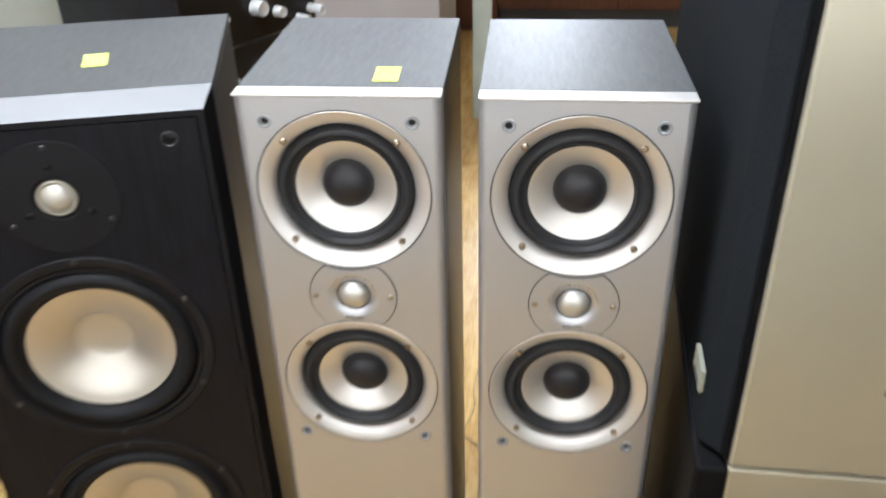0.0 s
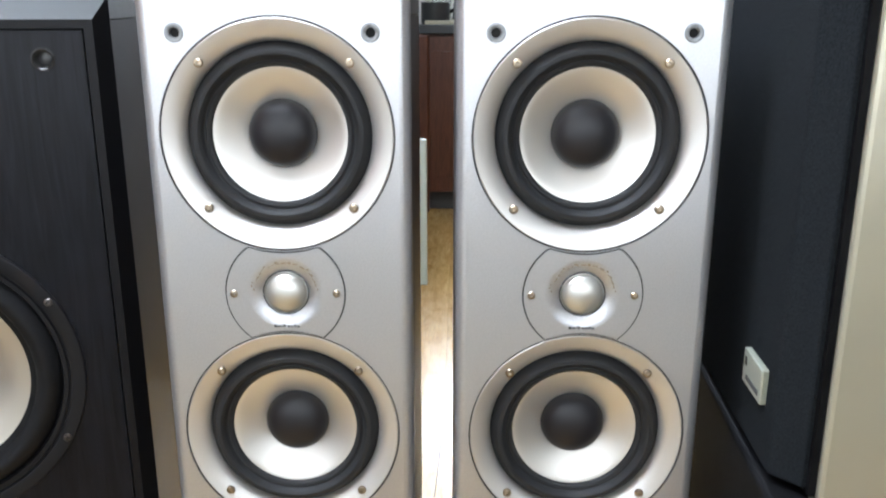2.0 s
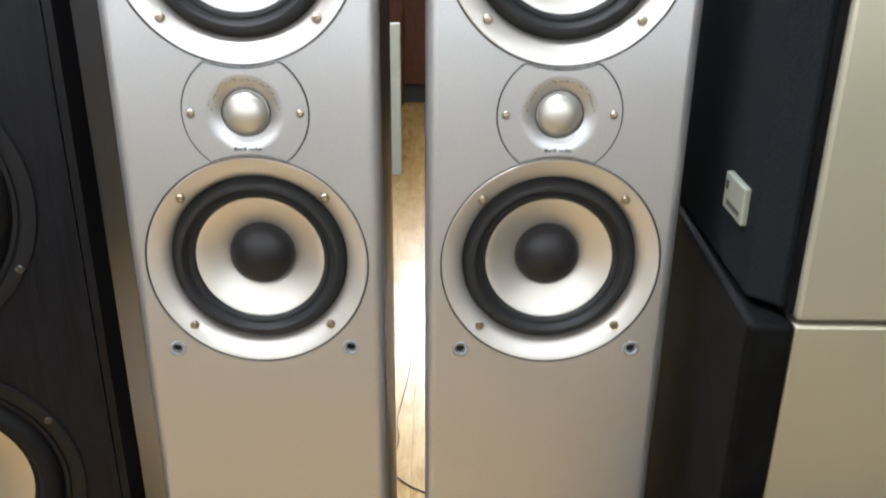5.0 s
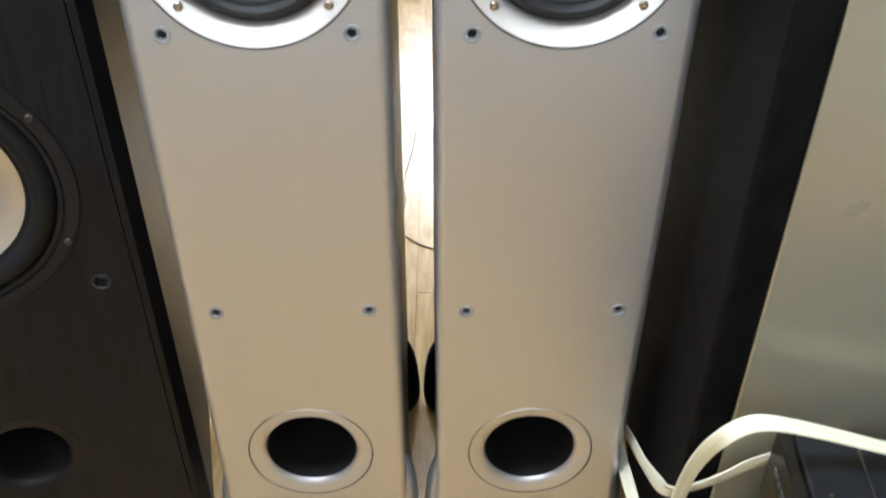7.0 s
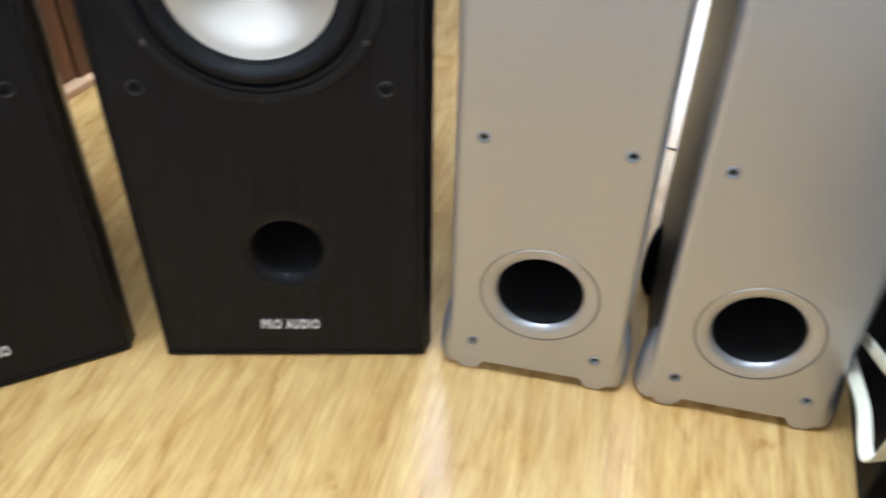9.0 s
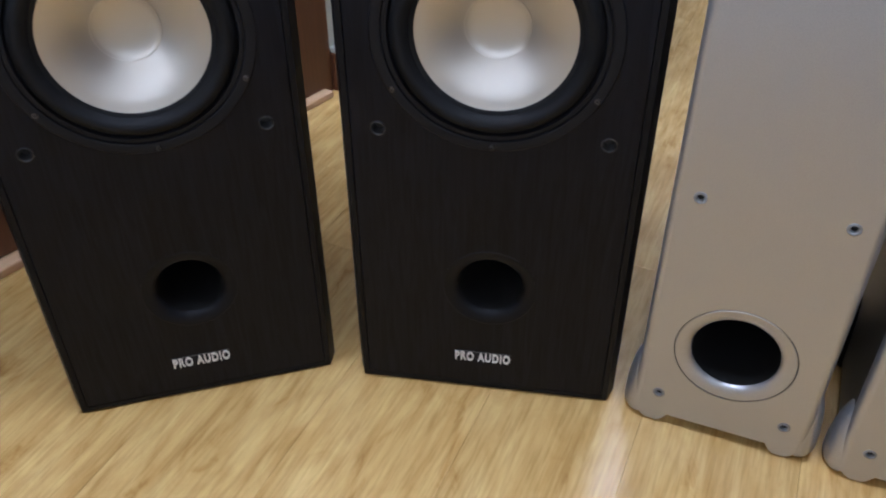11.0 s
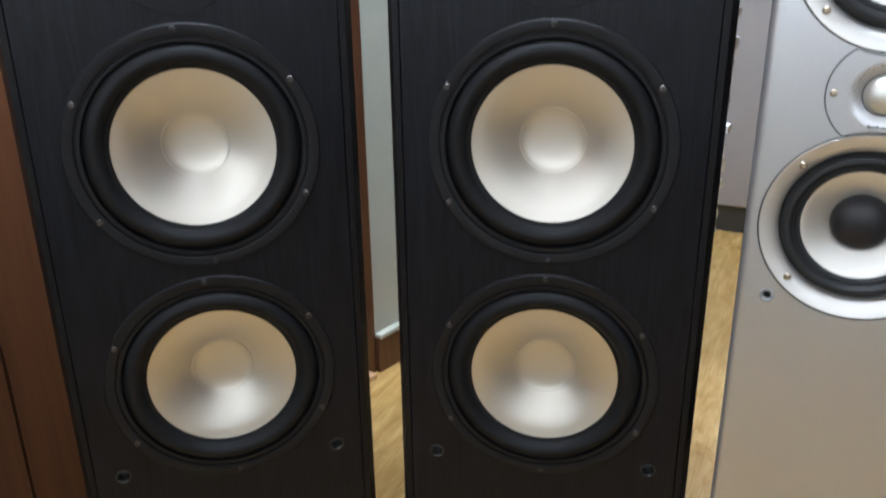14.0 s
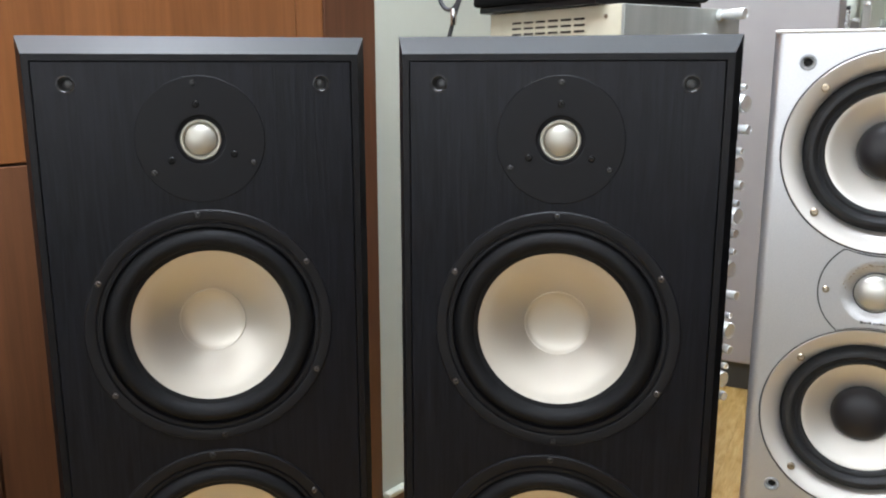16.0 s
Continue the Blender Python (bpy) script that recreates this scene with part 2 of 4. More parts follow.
M["wood_dark"] = plank_wood("brown_veneer", ((0.115, 0.045, 0.020), (0.145, 0.058, 0.026), (0.18, 0.073, 0.033)), 0.45, "z", sc=0.8)
M["strip"] = mat("pale_wood_strip", (0.55, 0.34, 0.18), 0.45)
vary(M["strip"], 30, (0.50, 0.30, 0.155), (0.60, 0.38, 0.21), (1, 0.1, 1))

# ---------------- mesh helpers ----------------


def finish(name, bm, material, parent=None, label="", smooth=False, sharp=35):
    bmesh.ops.recalc_face_normals(bm, faces=bm.faces)
    me = bpy.data.meshes.new(name)
    if smooth:
        for f in bm.faces:
            f.smooth = True
        for e in bm.edges:
            if len(e.link_faces) == 2 and e.calc_face_angle(0) > radians(sharp):
                e.smooth = False
    bm.to_mesh(me)
    bm.free()
    me.materials.append(M[material])
    ob = new(name, me)
    if parent is not None:
        ob.parent = parent
    if label:
        ob["label"] = label
    return ob


def part(name, bm, material, parent, label="", smooth=False, at=None):
    ob = finish(name, bm, material, parent, label, smooth)
    if at is not None:
        ob.matrix_basis = at
    return ob


def thing(name, m, label, category, group="", kind=""):
    ob = new(name)
    ob.empty_display_size = 0.05
    ob.matrix_world = m
    return tagged(ob, label, category, group, kind)


def box(x0, x1, y0, y1, z0, z1, bev=0.0, seg=2):
    bm = bmesh.new()
    bmesh.ops.create_cube(bm, size=1.0)
    for v in bm.verts:
        v.co = Vector(((x0 + x1) / 2 + v.co.x * (x1 - x0), (y0 + y1) / 2 + v.co.y * (y1 - y0), (z0 + z1) / 2 + v.co.z * (z1 - z0)))
    if bev:
        bmesh.ops.bevel(bm, geom=bm.edges[:], offset=bev, segments=seg, profile=0.5, affect="EDGES")
    return bm


def lathe(profile, seg=64, squash=1.0):
    """Turns (radius, depth) pairs about the y axis; depth grows into the cabinet."""
    bm = bmesh.new()
    rings = []
    for r, d in profile:
        if r < 1e-6:
            rings.append([bm.verts.new((0, d, 0))])
        else:
            rings.append([bm.verts.new((r * math.cos(2 * math.pi * i / seg), d, r * math.sin(2 * math.pi * i / seg))) for i in range(seg)])
    for a, b in zip(rings, rings[1:]):
        for i in range(seg):
            j = (i + 1) % seg
            if len(a) == 1 and len(b) > 1:
                bm.faces.new((a[0], b[i], b[j]))
            elif len(b) == 1 and len(a) > 1:
                bm.faces.new((a[i], a[j], b[0]))
            elif len(a) > 1:
                bm.faces.new((a[i], a[j], b[j], b[i]))
    return bm


def plate(outer, holes, y0, y1, seg=64):
    """A plate in the xz plane from y0 (front) to y1, with round holes (x, z, r) and a given outline."""
    bm = bmesh.new()
    loops = [[(x, z) for x, z in outer]]
    for hx, hz, hr in holes:
        loops.append([(hx + hr * math.cos(2 * math.pi * i / seg), hz + hr * math.sin(2 * math.pi * i / seg)) for i in range(seg)])
    edges, sides = [], []
    for lp in loops:
        fr = [bm.verts.new((x, y0, z)) for x, z in lp]
        bk = [bm.verts.new((x, y1, z)) for x, z in lp]
        for i in range(len(lp)):
            edges.append(bm.edges.new((fr[i], fr[(i + 1) % len(lp)])))
        sides.append((fr, bk))
    bmesh.ops.triangle_fill(bm, edges=edges, use_beauty=True, normal=(0, -1, 0))
    for fr, bk in sides:
        n = len(fr)
        for i in range(n):
            bm.faces.new((fr[i], fr[(i + 1) % n], bk[(i + 1) % n], bk[i]))
    return bm


def tube(points, r, seg=8, close=False):
    """A round cord along smooth points."""
    pts = [Vector(p) for p in points]
    fine = []
    for i in range(len(pts) - 1):
        p0, p1, p2, p3 = pts[max(i - 1, 0)], pts[i], pts[i + 1], pts[min(i + 2, len(pts) - 1)]
        for k in range(8):
            t = k / 8
            fine.append(0.5 * ((2 * p1) + (p2 - p0) * t + (2 * p0 - 5 * p1 + 4 * p2 - p3) * t * t + (3 * p1 - p0 - 3 * p2 + p3) * t ** 3))
    fine.append(pts[-1])
    bm = bmesh.new()
    rings = []
    for i, p in enumerate(fine):
        d = (fine[min(i + 1, len(fine) - 1)] - fine[max(i - 1, 0)]).normalized()
        a = d.orthogonal().normalized() if not rings else (side - d * side.dot(d)).normalized()
        side = a
        b = d.cross(a)
        rings.append([bm.verts.new(p + r * (a * math.cos(2 * math.pi * k / seg) + b * math.sin(2 * math.pi * k / seg))) for k in range(seg)])
    for a, b in zip(rings, rings[1:]):
        for k in range(seg):
            bm.faces.new((a[k], a[(k + 1) % seg], b[(k + 1) % seg], b[k]))
    bm.faces.new(rings[0][::-1])
    bm.faces.new(rings[-1])
    return bm


def ribbon(points, width, thick):
    """A flat cable along smooth points, each with the way its width lies."""
    pts = [(Vector(p), Vector(w).normalized()) for p, w in points]
    fine = []
    for i in range(len(pts) - 1):
        q = [pts[max(i - 1, 0)], pts[i], pts[i + 1], pts[min(i + 2, len(pts) - 1)]]
        for k in range(10):
            t = k / 10
            f = lambda a, b, c, d: 0.5 * ((2 * b) + (c - a) * t + (2 * a - 5 * b + 4 * c - d) * t * t + (3 * b - a - 3 * c + d) * t ** 3)
            fine.append((f(*[x[0] for x in q]), f(*[x[1] for x in q]).normalized()))
    fine.append(pts[-1])
    bm = bmesh.new()
    rings = []
    for i, (p, w) in enumerate(fine):
        d = (fine[min(i + 1, len(fine) - 1)][0] - fine[max(i - 1, 0)][0]).normalized()
        w = (w - d * w.dot(d)).normalized()
        n = d.cross(w)
        rings.append([bm.verts.new(p + w * a * width / 2 + n * b * thick / 2) for a, b in ((-1, -0.4), (-0.85, -1), (-0.1, -1), (0, -0.5), (0.1, -1), (0.85, -1), (1, -0.4), (1, 0.4), (0.85, 1), (0.1, 1), (0, 0.5), (-0.1, 1), (-0.85, 1), (-1, 0.4))])
    for a, b in zip(rings, rings[1:]):
        for k in range(len(a)):
            bm.faces.new((a[k], a[(k + 1) % len(a)], b[(k + 1) % len(a)], b[k]))
    bm.faces.new(rings[0][::-1])
    bm.faces.new(rings[-1])
    return bm


def screw_mesh(r):
    """A domed screw head with a crossed recess."""
    return lathe([(r, 0.0012), (r, -0.0006), (r * 0.8, -0.0014), (r * 0.42, -0.0016), (r * 0.36, -0.0004), (0, 0.0002)], 14)


def text_mesh(name, words, size, material, parent, at, label, spacing=1.0, squeeze=1.0, depth=0.0004):
    cu = bpy.data.curves.new(name, "FONT")
    cu.body, cu.size, cu.extrude, cu.space_character = words, size, depth, spacing
    cu.align_x, cu.align_y = "CENTER", "CENTER"
    cu.offset = size * 0.036
    tmp = new(name + "_tmp", cu)
    me = bpy.data.meshes.new_from_object(tmp.evaluated_get(bpy.context.evaluated_depsgraph_get()))
    bpy.data.objects.remove(tmp)
    for v in me.vertices:
        v.co.x *= squeeze
    me.materials.clear()
    me.materials.append(M[material])
    ob = new(name, me)
    ob.parent = parent
    ob.matrix_basis = at
    ob["label"] = label
    return ob


# ---------------- the room ----------------
WALL_TURN = -12.7
wx, wy = math.sin(radians(12.7)), math.cos(radians(12.7))
WALL_AT = pose(-1.035, 0.62, 0, 0, 0, WALL_TURN)   # local y runs along the left wall, local x into the room

tagged(finish("subfloor", box(-4.2, 4.0, -1.48, 5.7, -0.12, -0.010), "floor"), "honey oak laminate below the boards", "floor", kind="structure")
tagged(finish("ceiling", box(-4.2, 4.0, -3.5, 5.7, CEIL, CEIL + 0.1), "ceiling"), "plain white painted ceiling", "ceiling", kind="structure")
wnn = tagged(finish("wall_north", box(-4.2, 4.0, 5.3, 5.5, 0, 1.65), "wall"), "pale cream painted wall with an added high window behind the kitchen counter", "wall", kind="structure")
part("upper_wall", box(-4.2, 4.0, 5.3, 5.5, 2.35, CEIL), "wall", wnn)
part("side_wall", box(-4.2, -0.3, 5.3, 5.5, 1.6505, 2.3495), "wall", wnn)
part("side_wall", box(0.46, 4.0, 5.3, 5.5, 1.6505, 2.3495), "wall", wnn)
# Added, unseen window that houses the floor glare's light.
wn2 = thing("window_2", pose(0.08, 5.4, 1.65), "added high white-framed window for the floor glare", "window", kind="structure")
for z in (0.001, 0.649):
    part("window_frame", box(-0.379, 0.379, -0.03, 0.03, z, z + 0.05, 0.004), "plaster_white", wn2)
for x in (-0.379, -0.025, 0.329):
    part("window_frame", box(x, x + 0.05, -0.028, 0.028, 0.0515, 0.6485, 0.004), "plaster_white", wn2)
tagged(finish("backdrop", box(-2, 2, 6.2, 6.25, 0.5, 3.5), "daylight"), "glowing pale sheet beyond the added kitchen window", "backdrop", kind="structure")
# Unseen wall, set close behind the camera to grey the silver fronts' reflections.
ws = tagged(finish("wall_south", box(-4.2, 4.0, -1.48, -1.30, 0, 0.80), "wall"), "unseen pale cream wall with a wide window, placed for reflections", "wall", kind="structure")
part("upper_wall", box(-4.2, 4.0, -1.48, -1.30, 2.22, CEIL), "wall", ws)
part("side_wall", box(-4.2, -1.38, -1.48, -1.30, 0.8005, 2.2195), "wall", ws)
part("side_wall", box(0.98, 4.0, -1.48, -1.30, 0.8005, 2.2195), "wall", ws)
# Unseen window; its sill height follows the bright reflections.
wn = thing("window_1", pose(-0.2, -1.39, 0.80), "unseen wide white-framed window for reflections, with daylight outside", "window", kind="structure")
part("window_frame", box(-1.179, 1.179, -0.03, 0.03, 0.001, 0.05, 0.004), "plaster_white", wn)
part("window_frame", box(-1.179, 1.179, -0.03, 0.03, 1.369, 1.419, 0.004), "plaster_white", wn)
for x in (-1.179, -0.42, 0.37, 1.129):
    part("window_frame", box(x, x + 0.05, -0.028, 0.028, 0.0505, 1.3685, 0.004), "plaster_white", wn)
part("window_sill", box(-1.25, 1.25, 0.09, 0.16, -0.03, -0.001, 0.006), "plaster_white", wn)
tagged(finish("backdrop", box(-6, 6, -3.61, -3.56, -1, 5), "daylight"), "pale overcast daylight beyond the unseen window", "backdrop", kind="structure")
# Unseen side walls, coloured dark so glossy edges and cones reflect darkness.
tagged(finish("wall_far_west", box(-2.7, -2.55, -1.30, 1.0, 0, CEIL), "wood_dark"), "unseen dark brown wall for dark side reflections", "wall", kind="structure")
tagged(finish("wall_east", box(2.3, 2.5, -1.30, 5.3, 0, CEIL), "wood_dark"), "unseen dark brown wall for dark side reflections", "wall", kind="structure")
w = tagged(finish("wall_west", box(-0.20, 0.0, 0.0225, 1.9, 0, CEIL), "wall"), "pale grey-green painted wall beside the wooden wardrobe", "wall", kind="structure")
w.matrix_world = WALL_AT
w = tagged(finish("wall_west_far", box(-0.45, -0.25, 1.9, 4.9, 0, CEIL), "wall"), "pale painted wall", "wall", kind="structure")
w.matrix_world = WALL_AT
w = tagged(finish("baseboard", box(0.0, 0.014, 0.023, 1.9, 0, 0.085, 0.003), "wood_edge"), "dark brown wooden baseboard", "baseboard", kind="structure")
w.matrix_world = WALL_AT
part("ledge", box(0.001, 0.020, 0.024, 1.895, 0.0855, 0.098, 0.003), "wall", w, "cream upper lip")

# Panels out of view; the rear one is an added fill light.
for nm, lx, ly, lw, ld, lp, lc in LAMPS:
    t = thing("ceiling_light", pose(lx, ly, CEIL), "unseen white ceiling light panel with a glowing diffuser", "light", "ceiling lights")
    part("housing", box(-lw / 2 - 0.03, lw / 2 + 0.03, -ld / 2 - 0.03, ld / 2 + 0.03, -0.05, 0, 0.006), "plaster_white", t)
    part("diffuser", box(-lw / 2, lw / 2, -ld / 2, ld / 2, -0.066, -0.0505, 0.004), "lamp", t, "glowing white diffuser")

# ---------------- silver tower speaker ----------------
SW, SH, SD = 0.206, 1.052, 0.262
W1Z, W2Z, TZ, PZ = 0.945, 0.6925, 0.818, 0.1375
RW, RT, RP = 0.0913, 0.049, 0.0684


def silver_speaker(m):
    t = thing("tower_speaker", m, "slim silver-fronted tower speaker with dark wood sides on floor", "speaker", "pair of silver tower speakers")
    hw = SW / 2
    z0 = 0.016
    sockets = [(s * 0.0735, z) for z in (1.0235, 0.6144, 0.3375, 0.0502) for s in (-1, 1)]
    holes = [(0, W1Z, RW), (0, W2Z, RW), (0, TZ, 0.0296), (0, PZ, RP)] + [(x, z, 0.0072) for x, z in sockets]
    # the tweeter's recess meets both woofer rings, so it lies on the baffle as a plate of its own
    c = 0.009
    tab = [(hw - 0.044, z0), (hw - 0.041, 0.011), (hw - 0.037, 0.0055), (hw - 0.032, 0.0025), (hw - 0.019, 0.0025), (hw - 0.013, 0.006), (hw - c, 0.012)]
    outline = [(-x, z) for x, z in reversed(tab)] + tab + [(hw - c, SH - 0.003), (-hw + c, SH - 0.003)]
    bm = plate(outline, holes, 0.0, 0.022)
    part("baffle", bm, "silver", t, "satin silver front baffle")
    for s in (-1, 1):
        bm = bmesh.new()
        prof = [(hw - c, 0.0)] + [(hw - c + c * math.sin(a), c - c * math.cos(a)) for a in [radians(d) for d in (15, 30, 45, 60, 75, 90)]] + [(hw, 0.022), (hw - c, 0.022)]
        lo = [bm.verts.new((s * x, y, 0.012)) for x, y in prof]
        hi = [bm.verts.new((s * x, y, SH - 0.003)) for x, y in prof]
        n = len(prof)
        for i in range(n):
            bm.faces.new((lo[i], lo[(i + 1) % n], hi[(i + 1) % n], hi[i]))
        bm.faces.new(lo[::-1]), bm.faces.new(hi)
        part("baffle_edge", bm, "silver", t, "rounded silver edge", True)
    part("top_trim", box(-hw, hw, -0.0005, 0.022, SH - 0.003, SH, 0.0012), "silver_ring", t, "bright silver top edge")
    part("side_panel", box(-hw, -hw + 0.016, 0.0222, SD, 0.02, SH - 0.0165), "ash_side", t, "dark wood-grain vinyl side")
    part("side_panel", box(hw - 0.016, hw, 0.0222, SD, 0.02, SH - 0.0165), "ash_side", t, "dark wood-grain vinyl side")
    part("top_panel", box(-hw, hw, 0.0222, SD, SH - 0.016, SH, 0.0008), "ash_top_sheen", t, "dark wood-grain vinyl top with a painted blue-grey sheen")
    part("back_panel", box(-hw + 0.0165, hw - 0.0165, SD - 0.016, SD - 0.001, 0.02, SH - 0.0165), "black_vinyl", t, "black rear panel")
    part("base_panel", box(-hw + 0.0165, hw - 0.0165, 0.0225, SD - 0.0165, 0.02, 0.036), "black_vinyl", t, "black base panel")
    for k, z in enumerate((W1Z, W2Z)):
        at = pose(0, 0, z)
        part("seam_ring", lathe([(RW, 0.006), (RW, 0.0012), (RW - 0.0014, 0.0012), (RW - 0.0014, 0.006)], 72), "seam", t, "thin dark joint line", True, at)
        rim = lathe([(RW - 0.0014, 0.006), (RW - 0.0014, 0.0006), (RW - 0.0022, 0.0), (0.0878, 0.0004), (0.0840, 0.0017), (0.0795, 0.0038), (0.0760, 0.0060), (0.0738, 0.0085), (0.0725, 0.012), (0.0725, 0.02)], 72)
        wf = part("woofer_ring", rim, "silver_ring", t, "dished silver woofer ring", True, at)
        part("surround", lathe([(0.0724, 0.013), (0.0705, 0.0105), (0.0685, 0.0068), (0.066, 0.0045), (0.063, 0.0042), (0.0605, 0.0062), (0.0592, 0.0092), (0.058, 0.0098), (0.0568, 0.0088), (0.0545, 0.0098), (0.0532, 0.0125), (0.053, 0.016)], 72), "rubber", wf, "black rubber surround", True)
        part("cone", lathe([(0.0531, 0.0125), (0.0515, 0.0128), (0.048, 0.0144), (0.044, 0.0164), (0.039, 0.0190), (0.034, 0.0218), (0.030, 0.0242), (0.0266, 0.0264), (0.0258, 0.030)], 72), "cone", wf, "satin aluminium cone", True)
        cap = [(0.0275, 0.0268), (0.0274, 0.0245)] + [(0.0271 * math.cos(a), 0.0240 - 0.0150 * math.sin(a)) for a in [radians(d) for d in range(0, 90, 10)]] + [(0, 0.009)]
        part("dust_cap", lathe(cap, 48), "dust_cap", wf, "charcoal domed dust cap", True)
        part("driver_back", lathe([(0.0722, 0.021), (0.060, 0.06), (0.0, 0.062)], 32), "void", wf, "black driver basket", True)
        for sx in (-1, 1):
            for sz in (-1, 1):
                s = part("screw", screw_mesh(0.0037), "screw", wf, "", True, pose(sx * 0.0572, 0.0010, sz * 0.0562))
    # tweeter plate, cut above and below by the woofer rings
    bm = bmesh.new()
    half = []
    for d in range(0, 361, 4):
        a = radians(d)
        x, z = RT * math.cos(a), RT * math.sin(a)
        lim_up = W1Z - TZ - math.sqrt(max(RW ** 2 - x * x, 0)) - 0.0006
        lim_dn = W2Z - TZ + math.sqrt(max(RW ** 2 - x * x, 0)) + 0.0006
        half.append((x, min(max(z, lim_dn), lim_up)))
    for off, y, mt, nm2, lb2 in ((0.0, -0.0002, "seam", "tweeter_seam", "thin dark joint line"), (0.0013, -0.0012, "silver", "tweeter_plate", "round silver tweeter plate")):
        pts = []
        for x, z in half[:-1]:
            k = 1 - off / max(math.hypot(x, z), 0.02)
            pts.append((x * k, z * k))
        tp = part(nm2, plate(pts, [(0, 0, 0.030)], y, 0.0012, 48), mt, t, lb2, False, pose(0, 0, TZ))
    part("waveguide", lathe([(0.0300, 0.0010), (0.0300, -0.00125), (0.0285, -0.0011), (0.0265, -0.0007), (0.0240, 0.0001), (0.0215, 0.0012), (0.0198, 0.0022), (0.0186, 0.0026), (0.0182, 0.0040)], 56), "silver", tp, "silver flared waveguide", True)
    part("dome", lathe([(0.0184, 0.0048), (0.0182, 0.0022), (0.0172, 0.0018), (0.0167, 0.0032)] + [(0.0166 * math.cos(a), 0.0032 - 0.0090 * math.sin(a)) for a in [radians(d) for d in range(0, 90, 10)]] + [(0, -0.0058)], 40), "dome", tp, "polished silver tweeter dome", True)
    part("dome_seam", lathe([(0.0189, 0.0030), (0.0187, 0.0012), (0.0181, 0.0012), (0.0179, 0.0030)], 48), "seam", tp, "thin dark joint line", True)
    for sx in (-1, 1):
        part("screw", screw_mesh(0.0032), "screw", tp, "", True, pose(sx * 0.0416, -0.0012, 0))
    # small brown flecks round the upper half of the waveguide
    fr = random.Random(9)
    for k in range(26):
        a = radians(8 + 164 * k / 25 + fr.uniform(-2, 2))
        rr = 0.0268 + fr.uniform(-0.0012, 0.0012)
        h = fr.uniform(0.0006, 0.0013)
        part("fleck", box(-h, h, -0.0002, 0.0003, -h * 0.6, h * 0.6), "fleck", tp, "", False, pose(rr * math.cos(a), -0.0010 - (rr - 0.0265) * 0.25, rr * math.sin(a), 0, 90 - math.degrees(a), 0))
    # maker's name as plain bars
    for x0, x1, h in ((-0.0105, -0.0078, 0.0024), (-0.0072, -0.0050, 0.0017), (-0.0044, -0.0036, 0.0024), (-0.0030, -0.0012, 0.0024), (0.0004, 0.0024, 0.0015), (0.0030, 0.0050, 0.0015), (0.0056, 0.0076, 0.0022), (0.0082, 0.0104, 0.0015)):
        part("mark", box(x0, x1, -0.0016, -0.0008, -0.0290, -0.0290 + h), "print_dark", tp)
    # bass port
    at = pose(0, 0, PZ)
    part("seam_ring", lathe([(RP, 0.006), (RP, 0.0012), (RP - 0.0013, 0.0012), (RP - 0.0013, 0.006)], 64), "seam", t, "thin dark joint line", True, at)
    pr = part("port_flare", lathe([(RP - 0.0013, 0.006), (RP - 0.0013, 0.0006), (RP - 0.002, 0.0), (0.0640, 0.0003), (0.0590, 0.0011), (0.0545, 0.0025), (0.0513, 0.0044), (0.0498, 0.0062), (0.0492, 0.0085), (0.0490, 0.020)], 64), "silver", t, "flared silver bass port", True, at)
    part("port_tube", lathe([(0.0489, 0.0070), (0.0487, 0.0185), (0.0475, 0.09), (0.0475, 0.15), (0, 0.151)], 48), "void", pr, "dark port tube", True)
    for x, z in sockets:
        sk = part("grille_socket", lathe([(0.0072, 0.006), (0.0072, -0.0003), (0.0062, -0.0009), (0.0042, -0.0004), (0.0038, 0.001), (0.0038, 0.012), (0, 0.0125)], 24), "socket", t, "grey rubber grille socket", True, pose(x, 0, z))
        part("hole", lathe([(0.0036, 0.0035), (0, 0.0036)], 16), "void", sk)
    # feet: silver at the front corners, black at the back
    for s in (-1, 1):
        for y, mt, rx, ry, rz, lb2 in ((0.030, "silver", 0.020, 0.030, 0.085, "silver front foot"), (0.215, "black_vinyl", 0.022, 0.034, 0.092, "black rear foot")):
            bm = bmesh.new()
            bmesh.ops.create_uvsphere(bm, u_segments=20, v_segments=14, radius=1.0)
            for v in bm.verts:
                if v.co.z < 0:
                    v.co.z = max(v.co.z * 0.25, -0.18) if mt == "silver" else max(v.co.z * 0.3, -0.22)
                v.co = Vector((v.co.x * rx, v.co.y * ry, v.co.z * rz))
            low = min(v.co.z for v in bm.verts)
            for v in bm.verts:
                v.co.z -= low
            part("foot", bm, mt, t, lb2, True, pose(s * (hw - 0.006), y, 0))
    return t


S1_AT = pose(-0.1200, -0.0012, 0, 0, 0, 1.15)
S2_AT = pose(0.121, -0.001, 0, 0, 0, 0.75)
s1 = silver_speaker(S1_AT)
s2 = copy_thing(s1, S2_AT)

# ---------------- black tower speaker ----------------
BW, BH, BD = 0.339, 1.0505, 0.285


